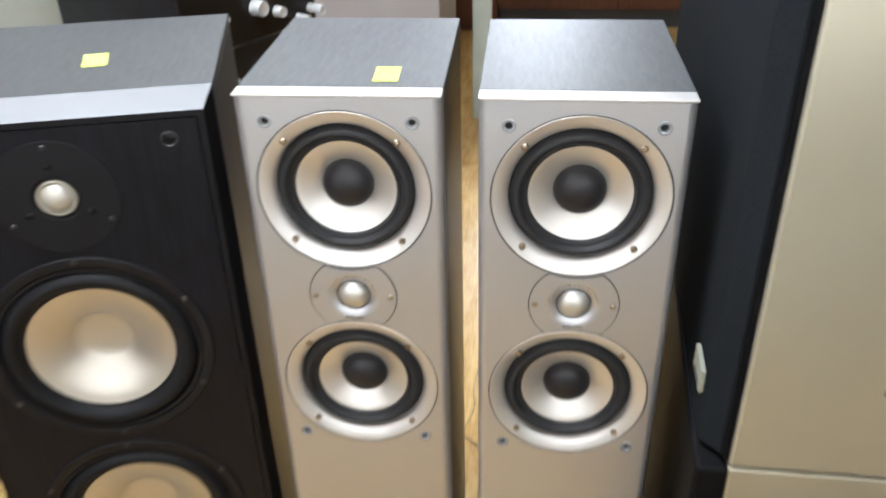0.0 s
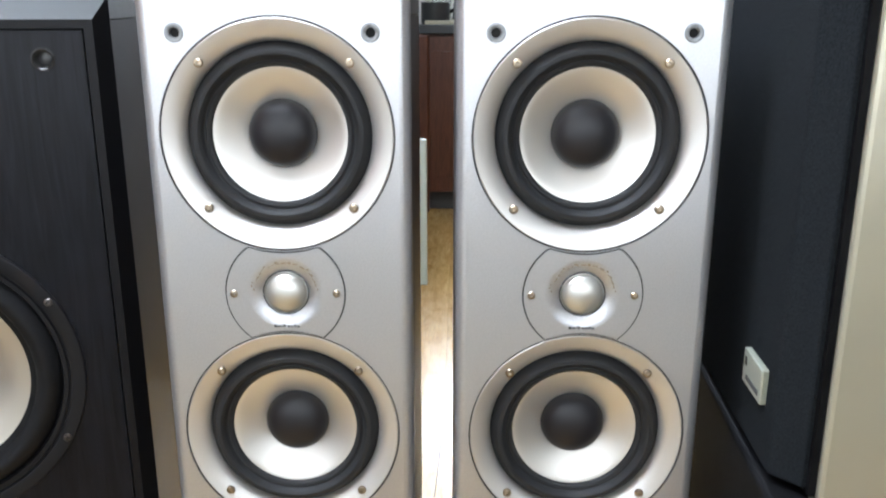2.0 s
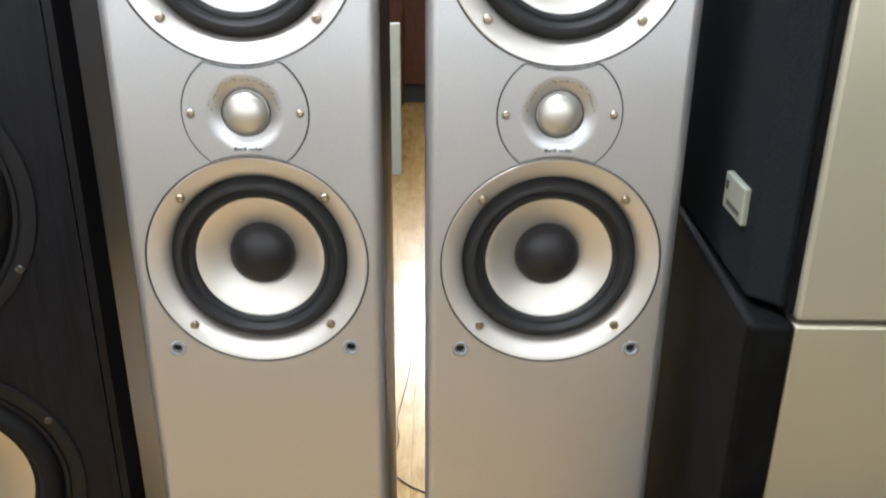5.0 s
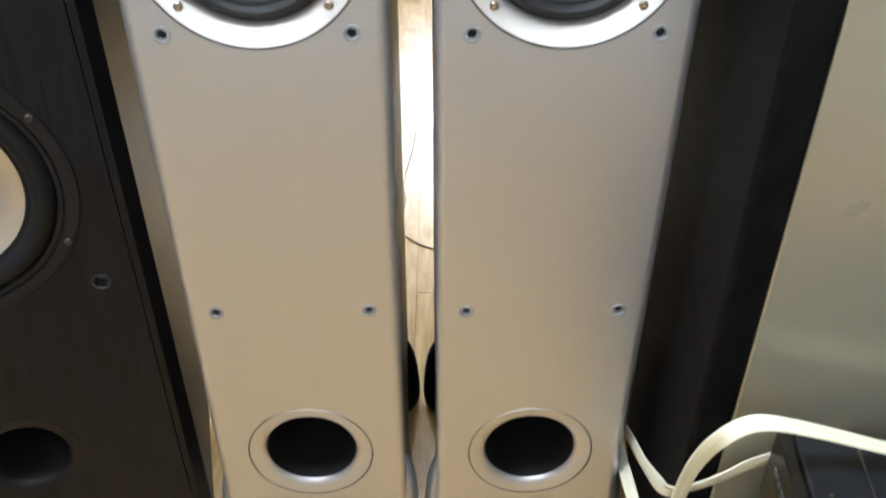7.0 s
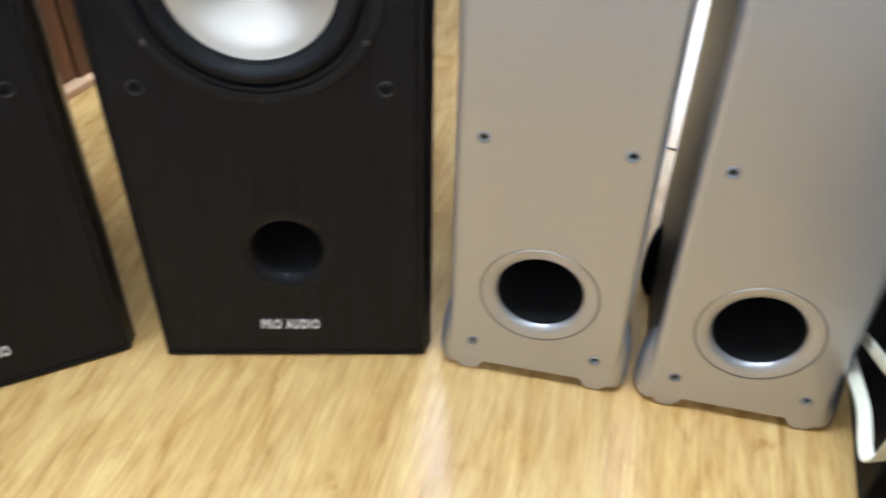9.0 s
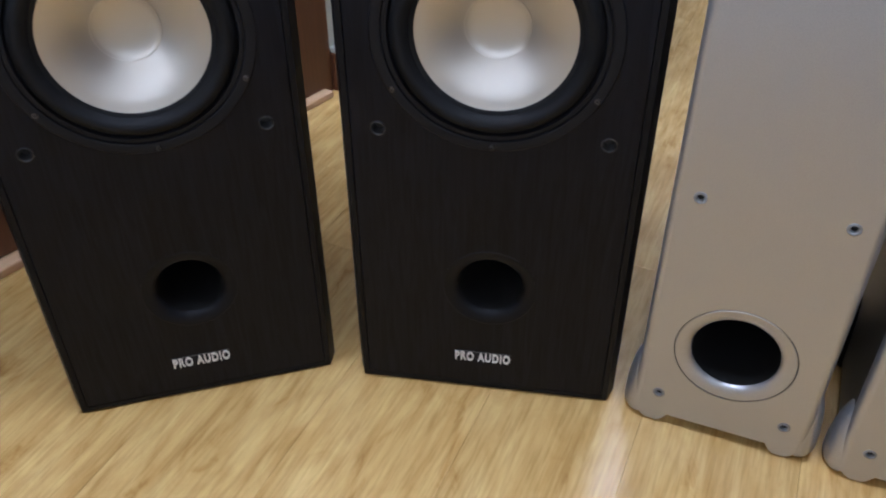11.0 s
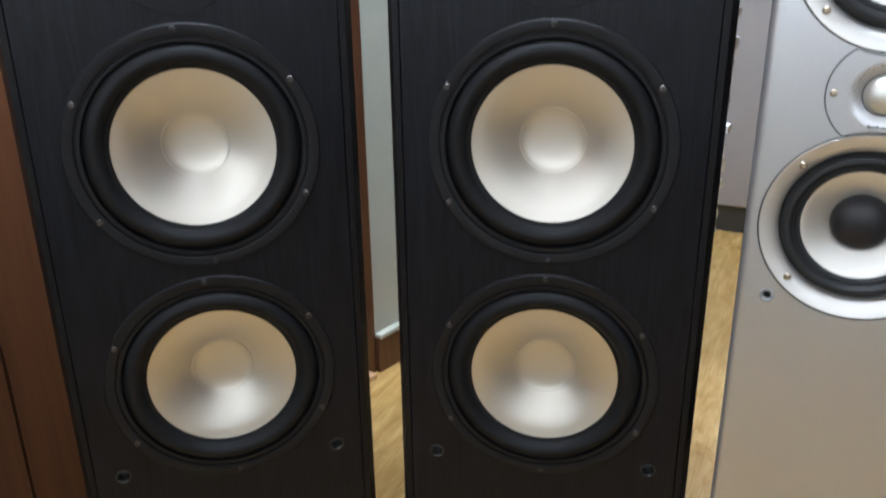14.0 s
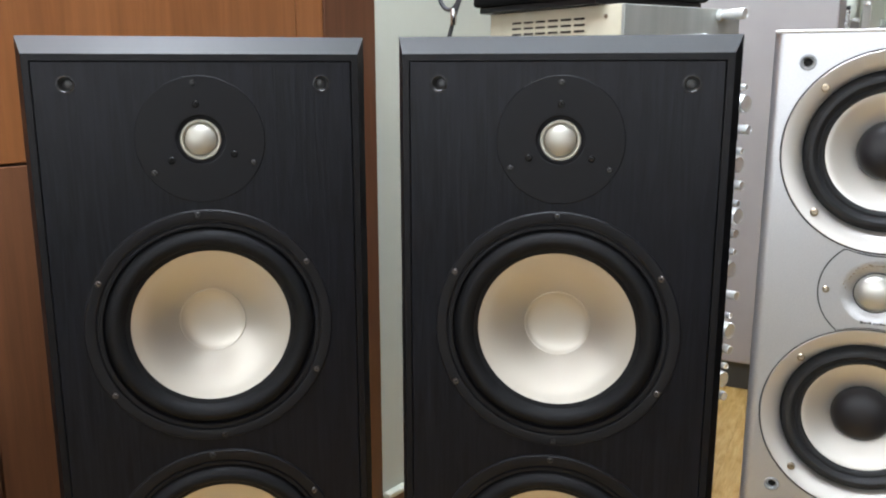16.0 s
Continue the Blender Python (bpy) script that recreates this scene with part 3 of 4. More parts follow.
def black_speaker(m, spin, spin_t, extra):
    t = thing("tower_speaker", m, "wide black ash tower speaker with champagne cones " + extra, "speaker", "pair of black tower speakers")
    hw, b, bd = BW / 2, 0.0096, 0.0245
    z0, z1 = 0.001, BH
    w1, w2, tz, pz = 0.752, 0.488, 0.949, 0.1705
    iw = hw - b
    zi0, zi1 = z0 + 0.0020, z1 - 0.0175
    g = 0.008   # fine groove inside the chamfer
    sockets = [(s * 0.1223, z) for z in (1.004, 0.3785) for s in (-1, 1)]
    holes = [(0, w1, 0.126), (0, w2, 0.126), (0, tz, 0.0635), (0.004, pz, 0.056)] + [(x, z, 0.0085) for x, z in sockets]
    part("baffle", plate([(-iw + g, zi0 + g), (iw - g, zi0 + g), (iw - g, zi1 - g), (-iw + g, zi1 - g)], holes, 0.0004, 0.022), "ash_black", t, "black ash-grain front baffle")
    # chamfered frame round the baffle
    bm = bmesh.new()
    loops = []
    for o, y, zz0, zz1 in ((iw - g + 0.0006, 0.0045, zi0 + g - 0.0006, zi1 - g + 0.0006), (iw - g + 0.0014, 0.0, zi0 + g - 0.0014, zi1 - g + 0.0014), (iw, 0.0, zi0, zi1), (hw, bd, z0, z1)):
        loops.append([bm.verts.new(p) for p in ((-o, y, zz0), (o, y, zz0), (o, y, zz1), (-o, y, zz1))])
    for a, c in zip(loops, loops[1:]):
        for i in range(4):
            if i != 2 or c is not loops[-1]:
                bm.faces.new((a[i], a[(i + 1) % 4], c[(i + 1) % 4], c[i]))
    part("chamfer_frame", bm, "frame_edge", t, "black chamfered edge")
    # Top chamfer on its own: its greyer colour holds the ceiling's reflection.
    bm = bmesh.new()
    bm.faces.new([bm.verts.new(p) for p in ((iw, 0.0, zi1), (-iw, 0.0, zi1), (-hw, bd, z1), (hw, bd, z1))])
    part("top_chamfer", bm, "bevel", t, "satin black top chamfer with ceiling light in its grey")
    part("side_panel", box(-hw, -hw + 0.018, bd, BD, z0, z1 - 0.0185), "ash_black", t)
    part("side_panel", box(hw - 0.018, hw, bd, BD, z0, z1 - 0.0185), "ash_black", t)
    # Same black cabinet; its top is coloured paler for light from above.
    part("top_panel", box(-hw, hw, bd, BD, z1 - 0.018, z1, 0.0008), "ash_top_sheen", t, "dark wood-grain top paled by a painted sheen")
    part("back_panel", box(-hw + 0.0185, hw - 0.0185, BD - 0.018, BD - 0.001, z0 + 0.001, z1 - 0.0185), "black_vinyl", t)
    for x in (-hw + 0.04, hw - 0.04):
        for y in (0.055, BD - 0.03):
            part("foot", box(x - 0.015, x + 0.015, y - 0.015, y + 0.015, 0, z0 + 0.0008), "rubber", t, "black rubber foot")
    part("base_panel", box(-hw + 0.0185, hw - 0.0185, bd + 0.001, BD - 0.0185, z0 + 0.001, 0.019), "black_vinyl", t)
    for z in (w1, w2):
        at = pose(0, 0, z)
        wf = part("woofer_frame", lathe([(0.126, 0.006), (0.126, -0.0010), (0.1248, -0.0022), (0.1165, -0.0026), (0.1145, -0.0018), (0.1138, 0.0006), (0.1125, 0.0006), (0.1118, -0.0016), (0.1085, -0.0014), (0.107, 0.002), (0.1068, 0.008)], 88), "frame_black", t, "black cast woofer frame", True, at)
        part("surround", lathe([(0.1072, 0.004), (0.1055, 0.0012), (0.1025, -0.0035), (0.0985, -0.0062), (0.0945, -0.0064), (0.0905, -0.0042), (0.0875, 0.0006), (0.0862, 0.0034), (0.0838, 0.0042), (0.0818, 0.0052), (0.0812, 0.0075)], 88), "rubber_black", wf, "black rubber surround", True)
        cone = [(0.0816, 0.0052), (0.0800, 0.0058)] + [(0.0800 - (0.0800 - 0.0346) * k / 8, 0.0058 + 0.0235 * (k / 8) ** 1.4) for k in range(1, 9)]
        part("cone", lathe(cone, 88), "cone_warm", wf, "satin champagne cone", True)
        cap = [(0.0348, 0.0295), (0.0346, 0.0282)] + [(0.0342 * math.sin(a), 0.0284 + 0.0060 * (math.cos(a) - math.cos(radians(80))) / (1 - math.cos(radians(80)))) for a in [radians(d) for d in range(80, 0, -10)]] + [(0, 0.0344)]
        part("dust_cap", lathe(cap, 56), "cone_warm", wf, "smooth champagne dust cap", True)
        part("driver_back", lathe([(0.1066, 0.009), (0.08, 0.09), (0, 0.091)], 32), "void", wf, "black driver basket", True)
        for k in range(6):
            a = radians(90 + spin + 60 * k)
            part("screw", screw_mesh(0.0034), "screw_black" if k % 3 == 0 else "screw_dull", wf, "", True, pose(0.1208 * math.cos(a), -0.0022, 0.1208 * math.sin(a)))
    at = pose(0, 0, tz)
    tp = part("tweeter_plate", lathe([(0.0635, 0.006), (0.0635, -0.0003), (0.0628, -0.0008), (0.0620, -0.0008), (0.0262, -0.0008), (0.0250, -0.0008), (0.0236, -0.0002), (0.0224, 0.0022), (0.0205, 0.0024), (0.0201, 0.008)], 72), "tweeter_black", t, "matt black tweeter plate", True, at)
    part("dome_ring", lathe([(0.0200, 0.004), (0.0200, 0.0004), (0.0192, -0.0008), (0.0176, -0.0006), (0.0160, 0.0022), (0.0157, 0.0030)], 48), "dome_edge", tp, "silver ring", True)
    part("dome", lathe([(0.0160, 0.0030)] + [(0.0157 * math.cos(a), 0.0026 - 0.0095 * math.sin(a)) for a in [radians(d) for d in range(0, 90, 10)]] + [(0, -0.0069)], 40), "dome_warm", tp, "pearl tweeter dome", True)
    for r, s in ((0.0355, 0.0036), (0.0565, 0.0030)):
        for k in range(3):
            a = radians(90 + spin_t + 120 * k)
            part("screw", screw_mesh(s), "screw_jet" if r < 0.05 else "screw_black", tp, "", True, pose(r * math.cos(a), -0.0008, r * math.sin(a)))
    pr = part("port_flare", lathe([(0.0560, 0.006), (0.0560, 0.0002), (0.0552, -0.0003), (0.0505, 0.0003), (0.0448, 0.0020), (0.0406, 0.0050), (0.0388, 0.0088), (0.0384, 0.018)], 64), "tweeter_black", t, "matt black bass port", True, pose(0.004, 0, pz))
    part("port_tube", lathe([(0.0383, 0.0075), (0.0381, 0.0175), (0.0376, 0.10), (0.0376, 0.16), (0, 0.161)], 40), "void", pr, "dark port tube", True)
    for x, z in sockets:
        sk = part("grille_socket", lathe([(0.0085, 0.006), (0.0085, -0.0002), (0.0076, -0.0006), (0.0066, 0.0004), (0.0058, 0.006), (0.0048, 0.010), (0, 0.0085)], 24), "socket_black", t, "black grille socket", True, pose(x, 0, z))
    text_mesh("lettering", "PRO AUDIO", 0.0196, "print", t, pose(-0.0022, -0.0006, 0.0555, 90, 0, 0), "white printed lettering", 1.17, 0.595)
    part("lettering_bar", box(-0.0375, 0.0335, -0.0003, 0.0003, 0.0640, 0.0647), "print_grey", t, "thin grey rule above the lettering")
    return t


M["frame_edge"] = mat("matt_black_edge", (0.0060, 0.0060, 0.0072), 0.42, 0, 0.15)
M["frame_black"] = mat("satin_black_casting", (0.0060, 0.0062, 0.0080), 0.48, 0, 0.22)
M["screw_jet"] = mat("jet_black_screw", (0.0015, 0.0015, 0.0015), 0.4, 0, 0.2)
M["screw_dull"] = mat("dull_steel_screw", (0.085, 0.075, 0.07), 0.4, 0.7)
M["tweeter_black"] = mat("matt_black_plastic", (0.0052, 0.0054, 0.0070), 0.5, 0, 0.18)
bump(M["tweeter_black"], 1200, 0.2, 0.0003)
M["dome_warm"] = mat("pearl_dome", (0.43, 0.415, 0.365), 0.52, 0.6)
M["dome_edge"] = mat("satin_dome_ring", (0.40, 0.385, 0.33), 0.5, 0.5)
M["socket_black"] = mat("black_socket_plastic", (0.02, 0.02, 0.02), 0.3)
M["print_grey"] = mat("grey_print", (0.12, 0.12, 0.12), 0.5)
B1_AT = pose(-0.740, -0.184, 0, 0, 0, 39.46)
B2_AT = pose(-0.411, -0.038, 0, 0, 0, 14.82)
b1 = black_speaker(B1_AT, 3.5, 5.0, "beside the brown wardrobe")
b2 = black_speaker(B2_AT, 0.5, 0.0, "beside the silver pair")

# ---------------- big two-tone speaker ----------------
R_AT = pose(0.250, -0.103, 0, 0, 0, -1.5)   # near front corner; local x to the right, local y along its front
rt = thing("floor_speaker", R_AT, "tall stacked speaker with black front and champagne sides", "speaker")
RWID, RDEP, RZ, RTOP = 0.68, 0.40, 0.690, 1.42


def prism(outline, z0, z1, bev=0.003):
    """An upright block over a plan outline."""
    bm = bmesh.new()
    lo = [bm.verts.new((x, y, z0)) for x, y in outline]
    hi = [bm.verts.new((x, y, z1)) for x, y in outline]
    n = len(outline)
    for i in range(n):
        bm.faces.new((lo[i], lo[(i + 1) % n], hi[(i + 1) % n], hi[i]))
    bm.faces.new(lo[::-1]), bm.faces.new(hi)
    bmesh.ops.bevel(bm, geom=bm.edges[:], offset=bev, segments=3, profile=0.5, affect="EDGES")
    return bm


part("lower_baffle", prism([(0.0, 0.0), (0.0345, 0.0), (0.0345, RWID), (0.030, RWID)], 0.004, RZ, 0.005), "black_vinyl", rt, "scuffed black lower baffle")
part("lower_cabinet", box(0.0350, RDEP, 0.004, RWID, 0.0, RZ - 0.002, 0.0025), "beige", rt, "champagne lacquered lower cabinet")
part("upper_cabinet", box(0.0350, RDEP, 0.005, RWID, RZ + 0.0005, RTOP, 0.0035), "beige", rt, "champagne lacquered upper cabinet")
part("upper_baffle", box(0.0290, 0.0345, 0.010, RWID, RZ + 0.004, RTOP), "black_vinyl", rt, "black upper baffle")
gr = part("grille", prism([(0.0065, 0.034), (0.0265, 0.0135), (0.0285, 0.014), (0.0285, RWID), (0.022, RWID)], RZ + 0.007, RTOP - 0.01, 0.003), "grille", rt, "black cloth grille with a chamfered edge")
bg = part("badge", box(-0.0035, 0.0035, -0.0245, 0.0245, -0.0145, 0.0145, 0.0012), "badge", rt, "pale metal maker's badge", False, pose(0.0062, 0.0780, 0.7600, 0, 0, -1.2))
part("mark", box(-0.0041, -0.0034, -0.018, 0.014, -0.0095, -0.0055), "print_dark", bg)
part("mark", box(-0.0041, -0.0034, 0.013, 0.019, 0.002, 0.009), "chrome", bg)

# ---------------- stacked amplifiers by the big speaker ----------------


def right_amp(m, w, d, h, label):
    """Local x into the unit, local y along its front, towards the big speaker."""
    t = thing("amplifier", m, label, "amplifier", "amplifiers on the floor")
    part("cover", box(0.012, w, -d, 0, 0.010, h, 0.003), "amp_black", t, "black steel cover")
    part("fascia", box(0, 0.0118, -d - 0.004, 0.002, 0.008, h - 0.003, 0.002), "amp_face", t, "dark brown fascia")
    for y in (-0.04, 0.04 - d):
        for x in (0.05, w - 0.05):
            ft = lathe([(0.0, 0.0), (0.016, 0.0), (0.014, 0.010), (0, 0.010)], 20)
            bmesh.ops.rotate(ft, verts=ft.verts, cent=(0, 0, 0), matrix=Matrix.Rotation(radians(90), 3, "X"))
            part("foot", ft, "rubber", t, "", True, pose(x, y, 0))
    return t


A_TURN = -7.9
a1 = right_amp(pose(0.319, -0.119, 0.212, 0, 0, A_TURN), 0.43, 0.27, 0.088, "black amplifier with a bronze fascia on another one")
part("trim_line", box(-0.0012, 0.0, -0.27, -0.006, 0.046, 0.0472), "screw", a1, "thin bright trim line")
for p in (0.020, 0.028, 0.036, 0.044, 0.052):
    part("mark", box(-0.0011, 0.0, -p - 0.005, -p, 0.055, 0.0610), "slot_grey", a1)
part("cover_seam", box(0.062, 0.0630, -0.268, -0.002, 0.0880, 0.0886), "screw", a1, "bright cover seam")
for x, y in ((0.028, -0.07), (0.030, -0.15), (0.12, -0.06)):
    part("screw", lathe([(0.0020, 0.0012), (0.0017, -0.001), (0, -0.0012)], 12), "screw", a1, "", True, pose(x, y, 0.088, -90, 0, 0))
a2 = right_amp(pose(0.313, -0.122, 0.0, 0, 0, A_TURN), 0.43, 0.28, 0.211, "black amplifier with slots and knobs on the floor")
for k in range(6):
    part("slot", box(-0.0012, 0.0, -0.050 - 0.035 * k, -0.028 - 0.035 * k, 0.168, 0.173), "slot_grey", a2)
    part("slot", box(-0.0012, 0.0, -0.050 - 0.035 * k, -0.028 - 0.035 * k, 0.156, 0.159), "slot_grey", a2)
for k in range(2):
    part("knob", lathe([(0.0, -0.024), (0.015, -0.024), (0.0165, -0.021), (0.018, 0.0)], 28), "amp_black", a2, "black knob", True, pose(0, -0.08 - 0.11 * k, 0.105, 0, 0, -90))

# leaning card and flat cables
cd = thing("cardboard_sheet", pose(0.263, -0.128, 0.0, 0, 0, 0), "tan cardboard sheet with a pale edge leaning by amplifiers", "cardboard")
part("sheet", box(0, 0.0225, 0, 0.006, 0.0, 0.118, 0.001), "card", cd)
part("edge", box(0.0228, 0.0256, -0.001, 0.007, 0.0, 0.126, 0.0008), "card_edge", cd, "pale edge")

rb = finish("flat_cable", ribbon([((0.236, 0.060, 0.115), (0, -0.3, 1)), ((0.236, 0.015, 0.138), (0, -0.3, 1)), ((0.2345, -0.050, 0.170), (0, -0.4, 0.9)), ((0.2345, -0.110, 0.210), (0.1, -0.4, 0.9)), ((0.256, -0.117, 0.219), (0.0, -0.3, 0.95)), ((0.284, -0.116, 0.233), (-0.1, -0.2, 0.95)), ((0.318, -0.1135, 0.253), (-0.1, -0.1, 0.95)), ((0.40, -0.1125, 0.276), (0, -0.05, 0.98))], 0.016, 0.0026), "ribbon", smooth=True)
tagged(rb, "ivory flat speaker cable running behind the amplifiers", "cable", "flat cables")
rb = finish("flat_cable", ribbon([((0.233, 0.06, 0.088), (0.7, 0, 0.7)), ((0.232, 0.02, 0.095), (0.7, 0, 0.7)), ((0.2305, -0.050, 0.108), (0.7, 0.1, 0.7)), ((0.2315, -0.094, 0.094), (0.8, 0.1, 0.5)), ((0.2350, -0.108, 0.096), (0.9, 0.3, 0.2)), ((0.2370, -0.118, 0.120), (0.9, 0.2, -0.3)), ((0.2370, -0.132, 0.197), (0.9, 0.1, -0.3)), ((0.2390, -0.142, 0.263), (0.8, 0.1, -0.4)), ((0.2440, -0.152, 0.306), (0.7, -0.2, -0.5)), ((0.252, -0.160, 0.333), (0.5, -0.5, -0.5)), ((0.266, -0.160, 0.346), (0.3, -0.8, -0.4)), ((0.284, -0.160, 0.350), (0.1, -0.9, -0.3)), ((0.314, -0.160, 0.344), (0, -1, -0.2)), ((0.374, -0.160, 0.325), (0, -1, -0.1)), ((0.46, -0.17, 0.305), (0.1, -1, 0)), ((0.60, -0.20, 0.3035), (0.1, -1, 0))], 0.0145, 0.0026), "ribbon", smooth=True)
tagged(rb, "ivory flat speaker cable looped over the amplifier", "cable", "flat cables")

# paper notes
for nm, x, y, rz, lab in (("S", -0.078, 0.054, 2, "yellow-green sticky note on silver speaker's top"), ("B", -0.405, 0.089, 20, "yellow-green sticky note on black speaker's top")):
    z = SH if nm == "S" else BH
    bm = bmesh.new()
    n = 6
    g = [[bm.verts.new((-0.0125 + 0.025 * i / n, -0.018 + 0.036 * j / n, 0.0006 + 0.0022 * (j / n) ** 3)) for j in range(n + 1)] for i in range(n + 1)]
    for i in range(n):
        for j in range(n):
            bm.faces.new((g[i][j], g[i + 1][j], g[i + 1][j + 1], g[i][j + 1]))
    ex = bmesh.ops.extrude_face_region(bm, geom=bm.faces[:])
    for v in ex["geom"]:
        if isinstance(v, bmesh.types.BMVert):
            v.co.z += 0.0003
    o = finish("sticky_note", bm, "sticky")
    o.matrix_world = pose(x, y, z, 0, 0, rz)
    tagged(o, lab, "sticky note", "sticky notes")

# ---------------- wardrobe along the left wall ----------------
wd = thing("wardrobe", WALL_AT, "brown wood-veneered wardrobe with lighter upper doors", "wardrobe")
LEN = 1.88
part("carcass", box(-0.58, -0.022, -LEN, -0.001, 0.0, 2.3, 0.002), "wood_edge", wd, "brown side and carcass")
part("end_post", box(-0.0215, 0.004, -0.113, 0.022, 0.0, 2.3, 0.002), "wood_edge", wd, "darker brown end post")
part("stile", box(-0.0215, 0.001, -0.178, -0.1145, 0.892, 2.3, 0.0015), "wood_panel", wd, "orange-brown veneered stile")
ys = [-0.1145, -0.762, -1.40, -LEN]
for a, b in zip(ys, ys[1:]):
    part("lower_door", box(-0.0215, 0.0, b + 0.002, a - 0.002, 0.018, 0.888, 0.0015), "wood_dark", wd, "brown veneered lower door")
    part("upper_door", box(-0.0215, 0.0, b + 0.002, min(a, -0.1785) - 0.002, 0.892, 2.28, 0.0015), "wood_panel", wd, "orange-brown veneered upper door")
part("kick_strip", box(-0.0215, 0.026, -LEN, -0.001, 0.0, 0.015, 0.003), "strip", wd, "pale wooden floor strip")

# black box at the far left of the row
lb = thing("loudspeaker", pose(-1.045, -0.443, 0, 0, 0, 65), "black loudspeaker cabinet in front of the wardrobe", "speaker")
part("cabinet", box(-0.13, 0.13, 0.02, 0.19, 0.0, 0.62, 0.004), "black_vinyl", lb)
part("grille", box(-0.13, 0.13, 0.0, 0.0195, 0.004, 0.616, 0.005), "grille", lb, "black cloth grille")

# ---------------- hifi rack behind the black pair ----------------
RACK = pose(-0.511, 0.577, 0, 0, 0, -30)   # near front corner; local y along the fronts, local -x deep
HW, HD = 0.29, 0.37


def hifi(z0, z1, body, face, label, knobs, group="stacked hifi units", far=0.002):
    t = thing("hifi_unit", RACK @ pose(0, 0, z0), label, "hifi unit", group)
    h = z1 - z0
    part("cover", box(-HD, -0.008, 0, HW, 0.006, h - 0.001, 0.002), body, t)
    part("fascia", box(-0.0078, 0.0, -0.002, HW + far, 0.004, h - 0.002, 0.0015), face, t, "satin metal fascia")
    for y, z, r, d in knobs:
        part("knob", lathe([(0, -d + 0.001), (r * 0.7, -d + 0.0008), (r * 0.76, -d), (r * 0.92, -d), (r, -d + 0.002), (r, -d * 0.42), (r * 0.8, -d * 0.40), (r * 0.8, -d * 0.16), (r * 1.08, -d * 0.14), (r * 1.08, -0.0002)], 24), "knob_metal", t, "turned metal knob", True, pose(0, y, z, 0, 0, 90))
    for y in (0.03, HW - 0.03):
        for x in (-0.05, 0.05 - HD):
            part("foot", box(x - 0.012, x + 0.012, y - 0.012, y + 0.012, 0, 0.0058), "rubber", t)
    return t, h


stand = thing("hifi_stand", RACK, "dark wooden stand under stacked hifi", "stand")
part("board", box(-HD, -0.004, 0.0, HW - 0.01, 0.335, 0.36, 0.002), "counter", stand)
for y in (0.02, 0.16):
    for x in (0.01 - HD, -0.10):
        part("leg", box(x, x + 0.022, y, y + 0.022, 0, 0.3345, 0.001), "counter", stand)
units = [(0.360, 0.455), (0.455, 0.560), (0.560, 0.690), (0.690, 0.780), (0.780, 0.880), (0.880, 1.000)]
for k, (za, zb) in enumerate(units):
    hh = zb - za
    kn = [(0.286, hh * 0.64, min(0.016, hh * 0.17), 0.025 + 0.007 * (k % 2)), (0.296, hh * 0.24, 0.009, 0.022 + 0.006 * (k % 3)), (0.262, hh * 0.16, 0.007, 0.030), (0.300, hh * 0.88, 0.006, 0.020),
          (0.21, hh * 0.35, 0.010, 0.018), (0.16, hh * 0.5, 0.014, 0.022), (0.08, hh * 0.5, 0.006, 0.018)]
    hifi(za, zb, "amp_black" if k % 2 else "fascia", "amp_face", "dark hifi unit with turned silver knobs in a stack", kn, far=0.020)
ca, ch = hifi(1.000, 1.126, "cream", "fascia", "cream steel amplifier with vent slots on the stack", [(0.235, 0.113, 0.0095, 0.055), (0.18, 0.07, 0.01, 0.02)])
for c in range(6):
    for r in range(7):
        x = -0.298 + c * 0.035
        part("vent_slot", box(x, x + 0.026, -0.0012, 0.0004, 0.040 + r * 0.0105, 0.0435 + r * 0.0105), "slot", ca)
part("screw", lathe([(0.004, 0.001), (0.0035, -0.0015), (0, -0.002)], 14), "screw", ca, "", True, pose(-0.045, 0, 0.106))
tb = thing("turntable", RACK @ pose(0, 0, 1.126), "black flat hifi deck lying on the cream amplifier", "hifi deck")
part("body", box(-HD - 0.02, -0.040, -0.03, 0.255, 0.012, 0.085, 0.006), "black_vinyl", tb)
part("skirt", box(-HD - 0.01, -0.050, -0.02, 0.245, 0.0, 0.0118, 0.002), "amp_black", tb)
cb = finish("signal_cable", tube([(-0.86, 0.60, 1.30), (-0.862, 0.575, 1.20), (-0.845, 0.57, 1.135), (-0.822, 0.57, 1.125), (-0.806, 0.571, 1.16), (-0.812, 0.574, 1.24)], 0.004), "cable", smooth=True)
tagged(cb, "black looped cable hanging behind the speaker", "cable", "hanging cables")
cb = finish("signal_cable", tube([(-0.80, 0.60, 1.28), (-0.800, 0.572, 1.17), (-0.812, 0.565, 1.125), (-0.824, 0.565, 1.085), (-0.835, 0.565, 1.04), (-0.84, 0.57, 0.90), (-0.845, 0.6, 0.6)], 0.004), "cable", smooth=True)
tagged(cb, "black cable with a metal plug hanging down", "cable", "hanging cables")
pl = thing("cable_plug", pose(-0.817, 0.562, 1.105), "bright metal plug on a hanging cable", "plug")
part("shell", lathe([(0, 0), (0.0055, 0.001), (0.0055, 0.026), (0.004, 0.03), (0, 0.031)], 16), "chrome", pl, "", True, pose(0, 0, 0.02, -90, 0, 0) @ pose(0, 0, 0, 0, 0, 0))

# ---------------- tall grey cabinet further back ----------------
gp = thing("tall_cabinet", pose(0, 1.90, 0), "tall mauve-grey cabinet with a dark plinth", "cabinet")
part("body", box(-0.80, -0.235, 0, 0.55, 0.09, 2.1, 0.006), "grey_panel", gp)
